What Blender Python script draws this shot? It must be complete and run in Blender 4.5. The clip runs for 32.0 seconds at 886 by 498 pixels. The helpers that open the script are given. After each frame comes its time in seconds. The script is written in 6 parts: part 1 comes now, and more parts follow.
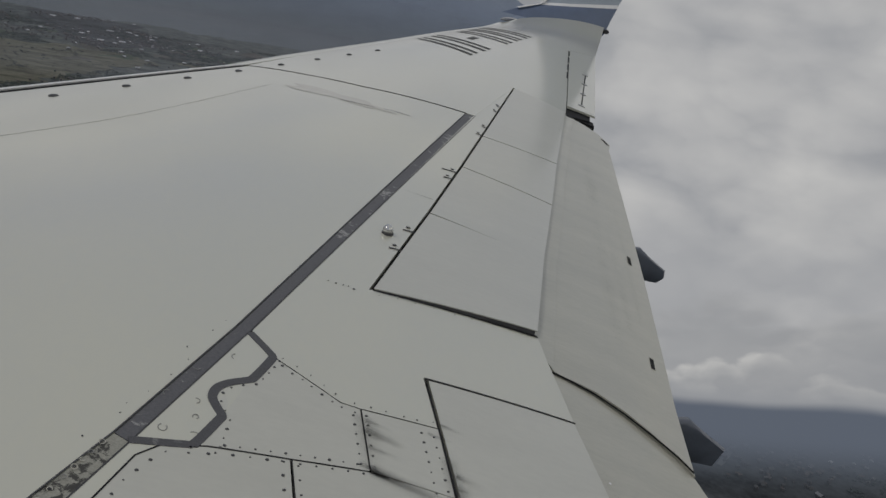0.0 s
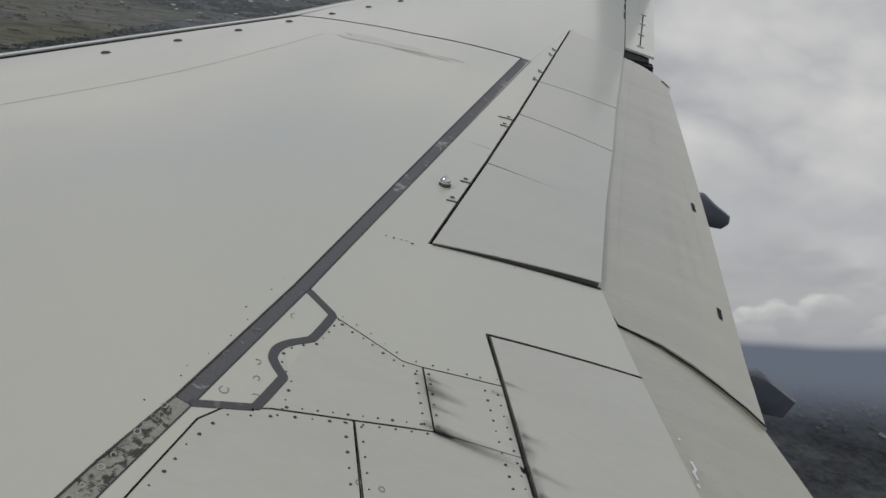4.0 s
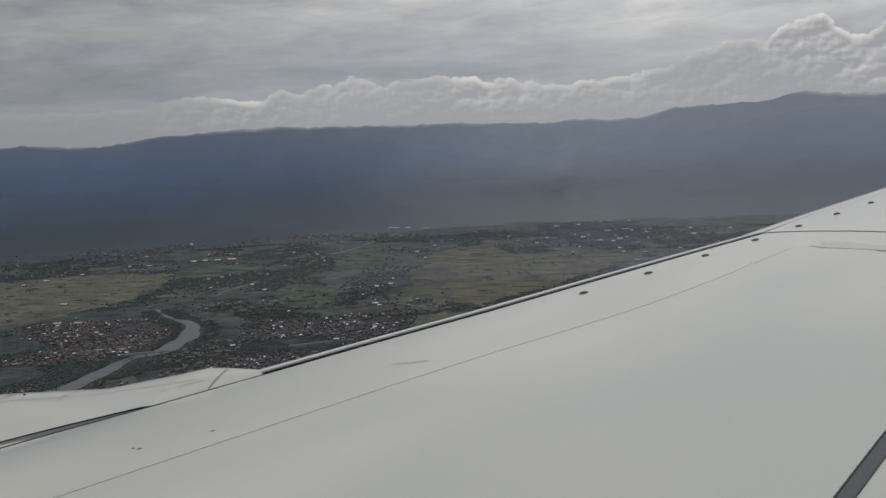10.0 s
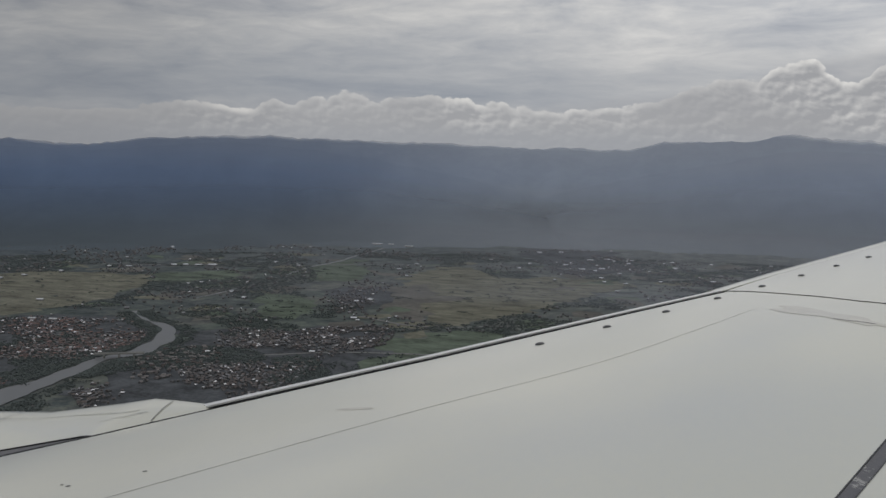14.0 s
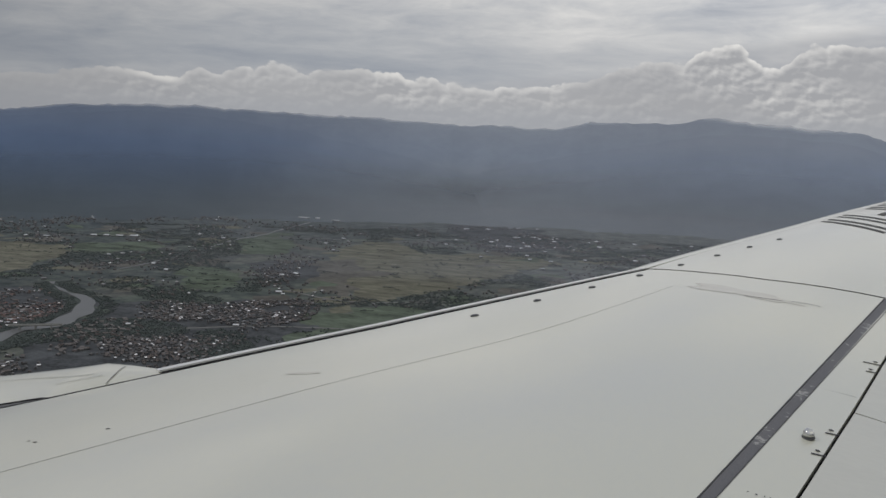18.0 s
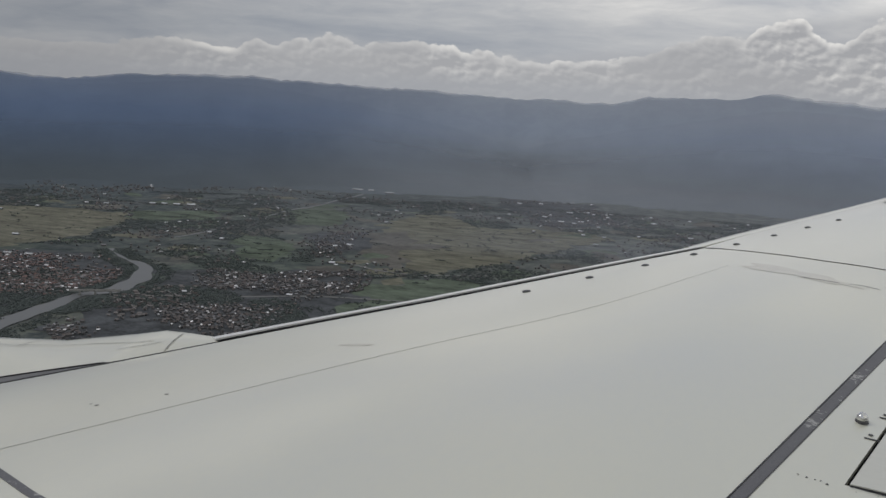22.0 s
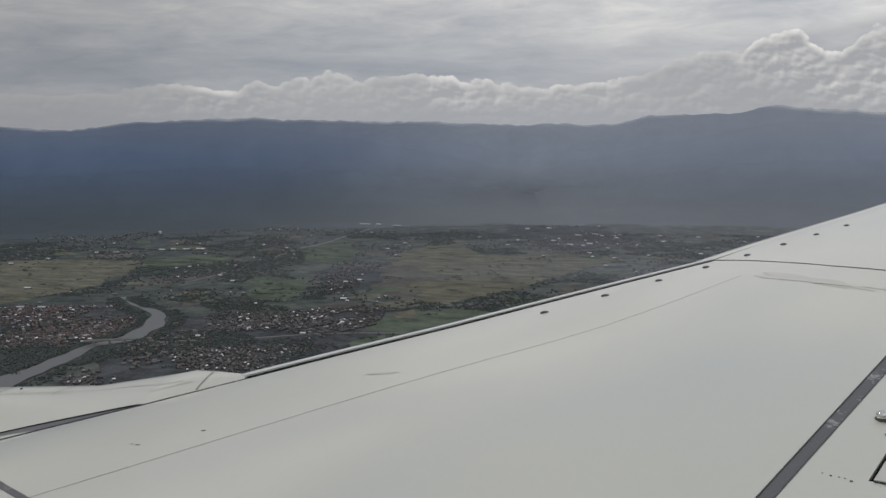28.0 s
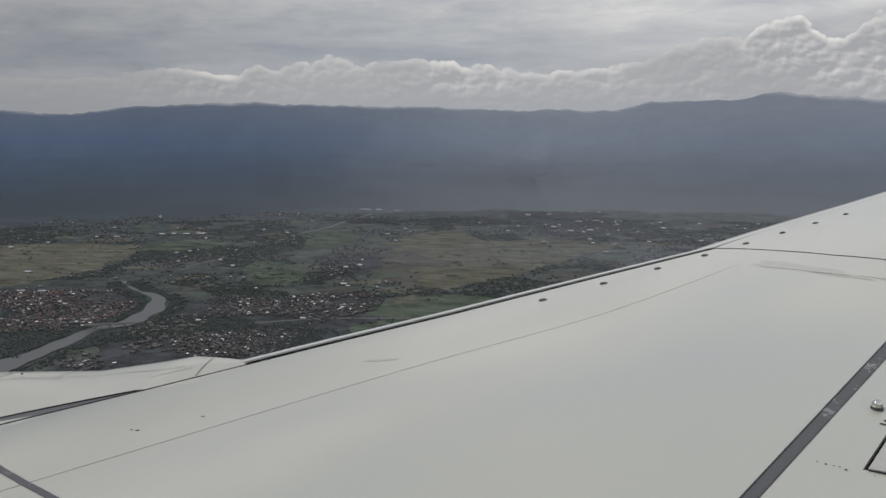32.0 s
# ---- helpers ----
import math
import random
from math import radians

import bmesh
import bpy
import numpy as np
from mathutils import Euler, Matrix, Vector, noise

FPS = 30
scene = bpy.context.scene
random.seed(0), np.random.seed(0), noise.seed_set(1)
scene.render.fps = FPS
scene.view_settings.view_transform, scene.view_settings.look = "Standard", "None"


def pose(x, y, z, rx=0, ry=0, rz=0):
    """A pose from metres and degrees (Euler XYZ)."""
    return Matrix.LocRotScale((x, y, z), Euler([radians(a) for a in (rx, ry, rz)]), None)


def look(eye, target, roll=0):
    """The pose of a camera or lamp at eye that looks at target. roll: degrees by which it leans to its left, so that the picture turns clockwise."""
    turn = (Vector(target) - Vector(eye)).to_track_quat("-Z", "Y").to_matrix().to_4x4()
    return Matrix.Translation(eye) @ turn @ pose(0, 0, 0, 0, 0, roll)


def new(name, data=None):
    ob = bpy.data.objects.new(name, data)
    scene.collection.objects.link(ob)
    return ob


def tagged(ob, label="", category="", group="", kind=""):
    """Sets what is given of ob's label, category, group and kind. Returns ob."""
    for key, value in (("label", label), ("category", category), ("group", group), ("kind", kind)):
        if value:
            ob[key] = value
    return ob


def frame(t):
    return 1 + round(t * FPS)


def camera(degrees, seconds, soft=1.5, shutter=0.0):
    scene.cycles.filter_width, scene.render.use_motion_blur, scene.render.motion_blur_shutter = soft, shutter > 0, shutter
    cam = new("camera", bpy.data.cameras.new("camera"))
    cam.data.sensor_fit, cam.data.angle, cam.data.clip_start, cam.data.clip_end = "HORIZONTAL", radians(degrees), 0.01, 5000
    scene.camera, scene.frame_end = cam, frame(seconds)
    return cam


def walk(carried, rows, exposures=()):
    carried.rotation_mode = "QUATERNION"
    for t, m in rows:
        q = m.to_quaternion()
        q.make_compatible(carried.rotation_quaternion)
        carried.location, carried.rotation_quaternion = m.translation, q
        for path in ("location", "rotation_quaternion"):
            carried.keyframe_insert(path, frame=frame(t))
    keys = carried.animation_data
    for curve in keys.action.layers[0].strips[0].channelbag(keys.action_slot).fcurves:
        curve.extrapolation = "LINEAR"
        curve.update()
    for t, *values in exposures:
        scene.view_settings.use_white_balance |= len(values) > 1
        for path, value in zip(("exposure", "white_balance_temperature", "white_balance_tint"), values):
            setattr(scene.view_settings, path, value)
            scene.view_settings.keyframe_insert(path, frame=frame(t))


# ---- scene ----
# An airliner's wing in cruise over a valley. x runs aft, y outboard, z up.
cam = camera(48.7, 32.0, soft=1.5)
PATH = [
    (0.0, 6.345, 2.718, 1.693, 74.46, -10.63, -5.21),
    (0.5, 6.351, 2.734, 1.687, 73.46, -10.31, -5.61),
    (1.0, 6.367, 2.731, 1.713, 71.52, -11.29, -7.69),
    (1.5, 6.349, 2.738, 1.701, 69.27, -12.20, -9.48),
    (2.0, 6.352, 2.778, 1.670, 66.90, -11.62, -8.49),
    (2.5, 6.336, 2.824, 1.662, 67.33, -11.08, -5.81),
    (3.0, 6.319, 2.824, 1.699, 70.19, -10.22, -3.56),
    (3.5, 6.323, 2.826, 1.689, 71.14, -9.26, -2.87),
    (5.5, 6.366, 2.782, 1.686, 69.29, -7.05, -1.39),
    (6.0, 6.360, 2.793, 1.665, 69.12, -6.60, -0.99),
    (6.5, 6.329, 2.814, 1.664, 68.38, -6.91, -0.60),
    (7.0, 6.329, 2.812, 1.686, 67.88, -5.81, 0.06),
    (7.5, 6.337, 2.776, 1.762, 75.06, -5.43, 1.64),
    (8.0, 6.315, 2.757, 1.710, 80.53, -3.68, 7.00),
    (8.5, 6.325, 2.827, 1.661, 79.51, 2.11, 17.58),
    (9.0, 6.266, 2.816, 1.597, 84.09, 4.11, 22.69),
    (9.5, 6.200, 2.871, 1.606, 83.65, 3.42, 22.15),
    (10.0, 6.190, 2.870, 1.631, 83.17, 2.79, 21.70),
    (10.5, 6.249, 2.882, 1.656, 82.95, 2.22, 21.88),
    (11.0, 6.331, 2.866, 1.667, 83.14, 1.80, 22.24),
    (11.5, 6.314, 2.884, 1.688, 83.06, 0.87, 22.08),
    (12.0, 6.317, 2.899, 1.683, 83.22, 0.33, 21.98),
    (12.5, 6.260, 2.945, 1.693, 83.18, -0.37, 21.55),
    (13.0, 6.307, 2.942, 1.681, 83.56, -0.20, 21.68),
    (13.5, 6.287, 2.971, 1.742, 83.92, -0.65, 21.38),
    (15.5, 6.365, 2.853, 1.783, 85.06, -1.23, 19.62),
    (16.0, 6.350, 2.789, 1.790, 84.45, -1.52, 18.36),
    (16.5, 6.344, 2.692, 1.795, 83.89, -1.94, 17.51),
    (17.0, 6.342, 2.633, 1.791, 83.67, -1.97, 16.96),
    (17.5, 6.337, 2.608, 1.803, 83.24, -2.18, 16.81),
    (18.0, 6.329, 2.624, 1.799, 83.00, -2.44, 16.96),
    (18.5, 6.326, 2.652, 1.795, 82.84, -2.39, 17.29),
    (19.0, 6.315, 2.716, 1.786, 82.49, -2.68, 17.78),
    (19.5, 6.320, 2.742, 1.790, 81.90, -2.98, 18.39),
    (20.0, 6.316, 2.789, 1.795, 81.15, -3.21, 19.00),
    (20.5, 6.328, 2.807, 1.779, 81.09, -3.18, 19.64),
    (21.0, 6.343, 2.796, 1.762, 81.55, -3.02, 19.66),
    (21.5, 6.340, 2.695, 1.782, 81.47, -3.10, 20.03),
    (22.0, 6.335, 2.597, 1.811, 81.30, -3.04, 20.14),
    (22.5, 6.338, 2.506, 1.813, 81.74, -2.75, 20.06),
    (23.0, 6.345, 2.457, 1.810, 82.25, -2.28, 19.98),
    (23.5, 6.352, 2.451, 1.795, 82.44, -2.12, 20.19),
    (24.0, 6.363, 2.456, 1.813, 82.24, -1.96, 20.52),
    (24.5, 6.371, 2.477, 1.805, 82.36, -1.75, 20.69),
    (26.5, 6.346, 2.594, 1.793, 83.02, -0.67, 20.49),
    (27.0, 6.339, 2.586, 1.804, 82.96, -0.58, 20.37),
    (27.5, 6.348, 2.492, 1.803, 83.06, -0.00, 20.43),
    (28.0, 6.343, 2.445, 1.814, 83.05, 0.32, 20.25),
    (28.5, 6.344, 2.416, 1.819, 83.20, 0.74, 20.17),
    (29.0, 6.347, 2.414, 1.812, 83.82, 1.14, 20.44),
    (29.5, 6.349, 2.429, 1.803, 84.03, 1.62, 20.70),
    (30.0, 6.379, 2.431, 1.815, 83.50, 1.88, 21.04),
    (30.5, 6.367, 2.429, 1.816, 83.03, 1.67, 20.77),
    (31.0, 6.367, 2.416, 1.829, 82.66, 1.15, 20.64),
    (31.5, 6.363, 2.428, 1.816, 82.64, 0.64, 20.44),
    (32.0, 6.354, 2.434, 1.827, 82.21, 0.07, 20.30),
]
walk(cam, [(t, pose(x, y, z, rx, ry, rz)) for t, x, y, z, rx, ry, rz in PATH], exposures=[(0, -0.22), (1, -0.13), (2, 0.0), (3.5, 0.08), (6, 0.04), (7, 0.10), (8, 0.36), (9, 0.26), (10, 0.13), (13, 0.12), (16, 0.18), (20.5, 0.26), (24, 0.21), (30, 0.26), (32, 0.26)])

# ---- sky and light ----
def nodes_of(tree):
    tree.nodes.clear()
    def add(kind, **values):
        n = tree.nodes.new("ShaderNode" + kind)
        for key, value in values.items():
            if key in n.inputs:
                n.inputs[key].default_value = value
            elif key == "operation":
                n.operation = value
            elif key == "data_type":
                n.data_type = value
            elif key == "blend_type":
                n.blend_type = value
            elif key == "interpolation_type":
                n.interpolation_type = value
            elif key == "sky_type":
                n.sky_type = value
            elif key == "sun_disc":
                n.sun_disc = value
            elif key == "sun_elevation":
                n.sun_elevation = value
            elif key == "sun_rotation":
                n.sun_rotation = value
            elif key == "feature":
                n.feature = value
            elif key == "noise_dimensions":
                n.noise_dimensions = value
            elif key == "voronoi_dimensions":
                n.voronoi_dimensions = value
            else:
                raise KeyError(key)
        return n
    return add


def ramp(add, stops):
    n = add("ValToRGB")
    e = n.color_ramp.elements
    while len(e) < len(stops):
        e.new(0.5)
    for el, (p, c) in zip(e, stops):
        el.position, el.color = p, (*c, 1) if len(c) == 3 else c
    return n


def math_node(tree, add, op, a, b=None, c=None):
    n = add("Math", operation=op)
    for i, v in enumerate((a, b, c)):
        if v is None:
            continue
        if hasattr(v, "is_linked"):
            tree.links.new(v, n.inputs[i])
        else:
            n.inputs[i].default_value = v
    return n.outputs[0]


SUN_EL, SUN_AZ = radians(50), radians(245)
world = bpy.data.worlds.new("overcast_sky")
scene.world = world
world.use_nodes = True


def link_in(tree, node, i, v):
    if hasattr(v, "is_linked"):
        tree.links.new(v, node.inputs[i])
    else:
        node.inputs[i].default_value = v


def smooth(tree, add, v, lo, hi):
    n = add("MapRange", interpolation_type="SMOOTHSTEP")
    for i, q in enumerate((v, lo, hi, 0.0, 1.0)):
        link_in(tree, n, i, q)
    return n.outputs[0]


def blend(tree, add, f, a, b):
    n = add("Mix", data_type="RGBA")
    for i, q in ((0, f), (6, a), (7, b)):
        link_in(tree, n, i, q)
    return n.outputs[2]


def curve_of(tree, add, az, points, lo, hi, kind="B_SPLINE"):
    """A value along the azimuth, from points (degrees, value) between lo and hi."""
    a0, a1 = points[0][0], points[-1][0]
    n = add("MapRange")
    for i, q in enumerate((az, a0, a1, 0.0, 1.0)):
        link_in(tree, n, i, q)
    r = ramp(add, [((a - a0) / (a1 - a0), ((v - lo) / (hi - lo),) * 3) for a, v in points])
    r.color_ramp.interpolation = kind if len(points) > 3 else "LINEAR"
    tree.links.new(n.outputs[0], r.inputs[0])
    return math_node(tree, add, "MULTIPLY_ADD", r.outputs[0], hi - lo, lo)


def angles(tree, add, vec):
    """Azimuth from the y axis and elevation of a direction, in degrees."""
    n = add("VectorMath", operation="NORMALIZE")
    tree.links.new(vec, n.inputs[0])
    s = add("SeparateXYZ")
    tree.links.new(n.outputs[0], s.inputs[0])
    az = math_node(tree, add, "MULTIPLY", math_node(tree, add, "ARCTAN2", s.outputs[0], s.outputs[1]), 57.2958)
    el = math_node(tree, add, "MULTIPLY", math_node(tree, add, "ARCSINE", s.outputs[2]), 57.2958)
    return s, az, el


def puffs(tree, add, az, el, wide, tall, seed, twist=0.3):
    """Billows and the light on them: (height from 0 to 1, shade from -1 to 1)."""
    out = []
    for du, dv in ((seed, 0.0), (seed - 0.08, 0.16)):
        c = add("CombineXYZ")
        tree.links.new(math_node(tree, add, "MULTIPLY_ADD", az, 1.0 / wide, du), c.inputs[0])
        tree.links.new(math_node(tree, add, "MULTIPLY_ADD", el, 1.0 / tall, dv), c.inputs[1])
        n = add("TexNoise", noise_dimensions="2D", Scale=1.0, Detail=5.0, Roughness=0.5, Distortion=twist)
        tree.links.new(c.outputs[0], n.inputs["Vector"])
        warp = add("VectorMath", operation="MULTIPLY_ADD")
        tree.links.new(n.outputs["Color"], warp.inputs[0])
        warp.inputs[1].default_value = (0.4, 0.4, 0.0)
        tree.links.new(c.outputs[0], warp.inputs[2])
        v = add("TexVoronoi", voronoi_dimensions="2D", feature="F1", Scale=1.9, Detail=1.6, Roughness=0.42, Lacunarity=2.2)
        v.normalize = True
        tree.links.new(warp.outputs[0], v.inputs["Vector"])
        dome = math_node(tree, add, "SUBTRACT", 0.72, math_node(tree, add, "MULTIPLY", math_node(tree, add, "POWER", v.outputs["Distance"], 1.5), 1.6))
        out.append(math_node(tree, add, "MULTIPLY_ADD", dome, 0.45, math_node(tree, add, "MULTIPLY", n.outputs[0], 0.55)))
    return out[0], math_node(tree, add, "SUBTRACT", out[0], out[1])


def heap(tree, add, az, el, top, base_col, lit_col, wide, tall, seed, rag, soft, below, twist=0.5, relief=3.6):
    """One layer of cumulus: its colour and its mask."""
    n, light = puffs(tree, add, az, el, wide, tall, seed, twist)
    d = math_node(tree, add, "ADD", math_node(tree, add, "SUBTRACT", top, el), math_node(tree, add, "MULTIPLY", math_node(tree, add, "SUBTRACT", n, 0.5), rag))
    mask = smooth(tree, add, d, 0.0, soft)
    rim = math_node(tree, add, "SUBTRACT", 1.0, smooth(tree, add, d, 0.0, below))
    lit = math_node(tree, add, "ADD", math_node(tree, add, "MULTIPLY", light, relief), math_node(tree, add, "MULTIPLY_ADD", rim, 0.6, 0.12))
    c = add("CombineXYZ")
    tree.links.new(math_node(tree, add, "MULTIPLY", az, 0.16), c.inputs[0]), tree.links.new(math_node(tree, add, "MULTIPLY", el, 0.22), c.inputs[1])
    c.inputs[2].default_value = seed + 4.0
    where = add("TexNoise", Scale=1.0, Detail=3.0)
    tree.links.new(c.outputs[0], where.inputs["Vector"])
    lit = math_node(tree, add, "MULTIPLY", lit, math_node(tree, add, "MULTIPLY_ADD", smooth(tree, add, where.outputs[0], 0.38, 0.62), 0.85, 0.25))
    lit_n = add("Clamp")
    tree.links.new(lit, lit_n.inputs[0])
    return blend(tree, add, lit_n.outputs[0], base_col, lit_col), mask


# top of the cumulus bank: degrees of azimuth and of elevation
BANK_TOP = [(-70, 2.2), (-45.1, 1.75), (-38.5, 1.78), (-37.8, 2.17), (-36.5, 2.12), (-36.0, 2.36), (-33.5, 2.07), (-31.9, 1.94), (-30.9, 2.48), (-29.9, 2.24), (-28.3, 2.63), (-27.8, 2.39), (-27.2, 2.99), (-25.7, 2.8), (-24.9, 2.49), (-22.5, 2.88), (-19.6, 2.7), (-19.0, 2.37), (-17.9, 2.57), (-17.2, 2.31), (-14.0, 2.17), (-8.7, 2.77), (-6.9, 3.51), (-4.7, 3.85), (-3.3, 3.75), (-2.9, 4.43), (-1.2, 4.95), (-0.4, 4.84), (0.2, 4.17), (1.8, 3.7), (2.9, 4.9), (60, 4.2)]


def build_sky():
    tree = world.node_tree
    add = nodes_of(tree)
    L = tree.links.new
    coord = add("TexCoord")
    sep, az, el = angles(tree, add, coord.outputs["Generated"])
    h = math_node(tree, add, "MAXIMUM", sep.outputs[2], 0.0)
    den = math_node(tree, add, "ADD", h, 0.13)
    deck = add("CombineXYZ")
    L(math_node(tree, add, "DIVIDE", sep.outputs[0], den), deck.inputs[0]), L(math_node(tree, add, "DIVIDE", sep.outputs[1], den), deck.inputs[1])
    deck.inputs[2].default_value = 3.7
    big = add("TexNoise", Scale=0.75, Detail=6.0, Roughness=0.56, Distortion=0.7)
    fine = add("TexNoise", Scale=3.1, Detail=5.0, Roughness=0.6, Distortion=0.4)
    L(deck.outputs[0], big.inputs["Vector"]), L(deck.outputs[0], fine.inputs["Vector"])
    mixed = math_node(tree, add, "MULTIPLY_ADD", fine.outputs[0], 0.38, math_node(tree, add, "MULTIPLY", big.outputs[0], 0.62))
    tone = ramp(add, [(0.34, (0.26, 0.28, 0.32)), (0.44, (0.37, 0.382, 0.405)), (0.54, (0.49, 0.49, 0.49)), (0.66, (0.66, 0.645, 0.62))])
    L(mixed, tone.inputs[0])
    sky = add("TexSky", sky_type="NISHITA", sun_disc=False, sun_elevation=SUN_EL, sun_rotation=SUN_AZ)
    blue = add("Mix", data_type="RGBA", blend_type="MULTIPLY")
    blue.inputs[0].default_value = 1.0
    L(sky.outputs[0], blue.inputs[6])
    blue.inputs[7].default_value = (0.09, 0.09, 0.09, 1)
    gap = smooth(tree, add, big.outputs[0], 0.36, 0.27)
    col = blend(tree, add, math_node(tree, add, "MULTIPLY", gap, 0.25), tone.outputs[0], blue.outputs[2])
    # bluer breaks and brighter veils in the deck high overhead
    over = smooth(tree, add, el, 13.0, 24.0)
    broad = add("TexNoise", Scale=0.62, Detail=3.0, Roughness=0.45, Distortion=0.9)
    L(deck.outputs[0], broad.inputs["Vector"])
    patch = math_node(tree, add, "MULTIPLY_ADD", mixed, 0.3, math_node(tree, add, "MULTIPLY", broad.outputs[0], 0.7))
    rift = math_node(tree, add, "MULTIPLY", smooth(tree, add, patch, 0.50, 0.44), over)
    col = blend(tree, add, math_node(tree, add, "MULTIPLY", rift, 0.9), col, (0.27, 0.31, 0.43, 1))
    thin = math_node(tree, add, "MULTIPLY", smooth(tree, add, patch, 0.49, 0.56), over)
    col = blend(tree, add, math_node(tree, add, "MULTIPLY", thin, 0.85), col, (0.69, 0.678, 0.645, 1))
    # the deck thins to blue-grey towards the zenith
    col = blend(tree, add, math_node(tree, add, "MULTIPLY", smooth(tree, add, el, 22.0, 46.0), 0.85), col, (0.342, 0.358, 0.402, 1))
    # colder light ahead of the wing, warmer behind it, in broad uneven fields
    field = math_node(tree, add, "MULTIPLY_ADD", math_node(tree, add, "SUBTRACT", broad.outputs[0], 0.5), 130.0, az)
    cast = add("Mix", data_type="RGBA", blend_type="MULTIPLY")
    L(smooth(tree, add, el, 12.0, 26.0), cast.inputs[0])
    L(col, cast.inputs[6]), L(blend(tree, add, smooth(tree, add, field, -34.0, -4.0), (0.965, 0.975, 1.04, 1), (1.04, 1.03, 0.96, 1)), cast.inputs[7])
    col = cast.outputs[2]
    side = add("Mix", data_type="RGBA", blend_type="MULTIPLY")
    side.inputs[0].default_value = 1.0
    g = curve_of(tree, add, az, [(-180, 1.0), (-80, 0.9), (-40, 0.80), (-14, 1.10), (10, 1.28), (60, 1.15), (180, 1.06)], 0, 2)
    high = smooth(tree, add, el, 11.0, 24.0)
    above = curve_of(tree, add, az, [(-180, 1.1), (-90, 0.9), (-55, 0.82), (-30, 0.92), (-8, 1.12), (60, 1.15), (180, 1.12)], 0, 2)
    g = math_node(tree, add, "ADD", math_node(tree, add, "MULTIPLY", g, math_node(tree, add, "SUBTRACT", 1.0, high)), math_node(tree, add, "MULTIPLY", high, above))
    L(col, side.inputs[6]), L(g, side.inputs[7])
    col = side.outputs[2]
    # grey stratus low over the range, a soft far layer, then the bank of cumulus with its ragged top
    low = smooth(tree, add, el, 9.0, 3.0)
    murk = blend(tree, add, smooth(tree, add, az, -24.0, -2.0), (0.255, 0.278, 0.315, 1), (0.36, 0.370, 0.386, 1))
    col = blend(tree, add, math_node(tree, add, "MULTIPLY", low, 0.7), col, murk)
    top1 = curve_of(tree, add, az, [(-70, 3.4), (-46, 2.6), (-36, 2.6), (-30, 3.6), (-26, 3.7), (-21, 3.1), (-14, 3.1), (-9, 3.6), (-3, 5.2), (4, 6.4), (12, 7.0), (24, 5.0), (70, 5.0)], 0, 8)
    c1, m1 = heap(tree, add, az, el, top1, (0.310, 0.320, 0.345, 1), (0.45, 0.45, 0.45, 1), 7.0, 2.6, 1.3, 1.8, 0.9, 1.4)
    col = blend(tree, add, math_node(tree, add, "MULTIPLY", m1, 0.65), col, c1)
    bank = math_node(tree, add, "SUBTRACT", el, 0.4)
    top2 = curve_of(tree, add, az, BANK_TOP, 0, 8, "CARDINAL")
    c2, m2 = heap(tree, add, az, bank, top2, (0.310, 0.314, 0.328, 1), (0.68, 0.67, 0.65, 1), 1.9, 1.15, 5.1, 0.9, 0.12, 0.6, 0.15, 1.8)
    glow = curve_of(tree, add, az, [(-180, 0.1), (-50, 0.15), (-38, 0.35), (-34.5, 0.55), (-32.3, 1.0), (-31.2, 0.35), (-25, 0.35), (-22, 0.8), (-19.5, 0.75), (-16, 0.3), (-10, 0.45), (-6, 0.9), (1, 1.0), (6, 0.9), (40, 0.7), (180, 0.5)], 0, 1)
    c2 = blend(tree, add, math_node(tree, add, "MULTIPLY_ADD", glow, 0.75, 0.25), (0.352, 0.356, 0.368, 1), c2)
    col = blend(tree, add, m2, col, c2)
    # sunlit rims where the bank breaks
    crown = math_node(tree, add, "SUBTRACT", 1.0, smooth(tree, add, math_node(tree, add, "ABSOLUTE", math_node(tree, add, "SUBTRACT", math_node(tree, add, "SUBTRACT", top2, 0.12), bank)), 0.05, 0.38))
    spots = curve_of(tree, add, az, [(-60, 0.0), (-37, 0.0), (-34.5, 0.5), (-33, 0.95), (-32.2, 0.95), (-31.6, 0.0), (-23, 0.0), (-21, 0.4), (-19.4, 0.55), (-18.6, 0.0), (-8, 0.0), (-4, 0.15), (0, 0.15), (4, 0.1), (60, 0.0)], 0, 1, "CARDINAL")
    col = blend(tree, add, math_node(tree, add, "MULTIPLY", math_node(tree, add, "MULTIPLY", crown, spots), math_node(tree, add, "MULTIPLY", m2, 0.8)), col, (0.62, 0.61, 0.59, 1))
    # the bank's flat base
    col = blend(tree, add, math_node(tree, add, "MULTIPLY", smooth(tree, add, el, 2.0, 0.4), 0.8), col, (0.302, 0.314, 0.338, 1))
    dim = add("Mix", data_type="RGBA", blend_type="MULTIPLY")
    L(col, dim.inputs[6]), L(curve_of(tree, add, az, [(-180, 1.0), (-75, 0.76), (-42, 0.76), (-28, 1.0), (0, 1.0), (180, 1.0)], 0, 2), dim.inputs[7])
    L(math_node(tree, add, "SUBTRACT", 1.0, high), dim.inputs[0])
    col = dim.outputs[2]
    bg = add("Background", Strength=1.0)
    L(col, bg.inputs[0])
    out = add("OutputWorld")
    L(bg.outputs[0], out.inputs[0])


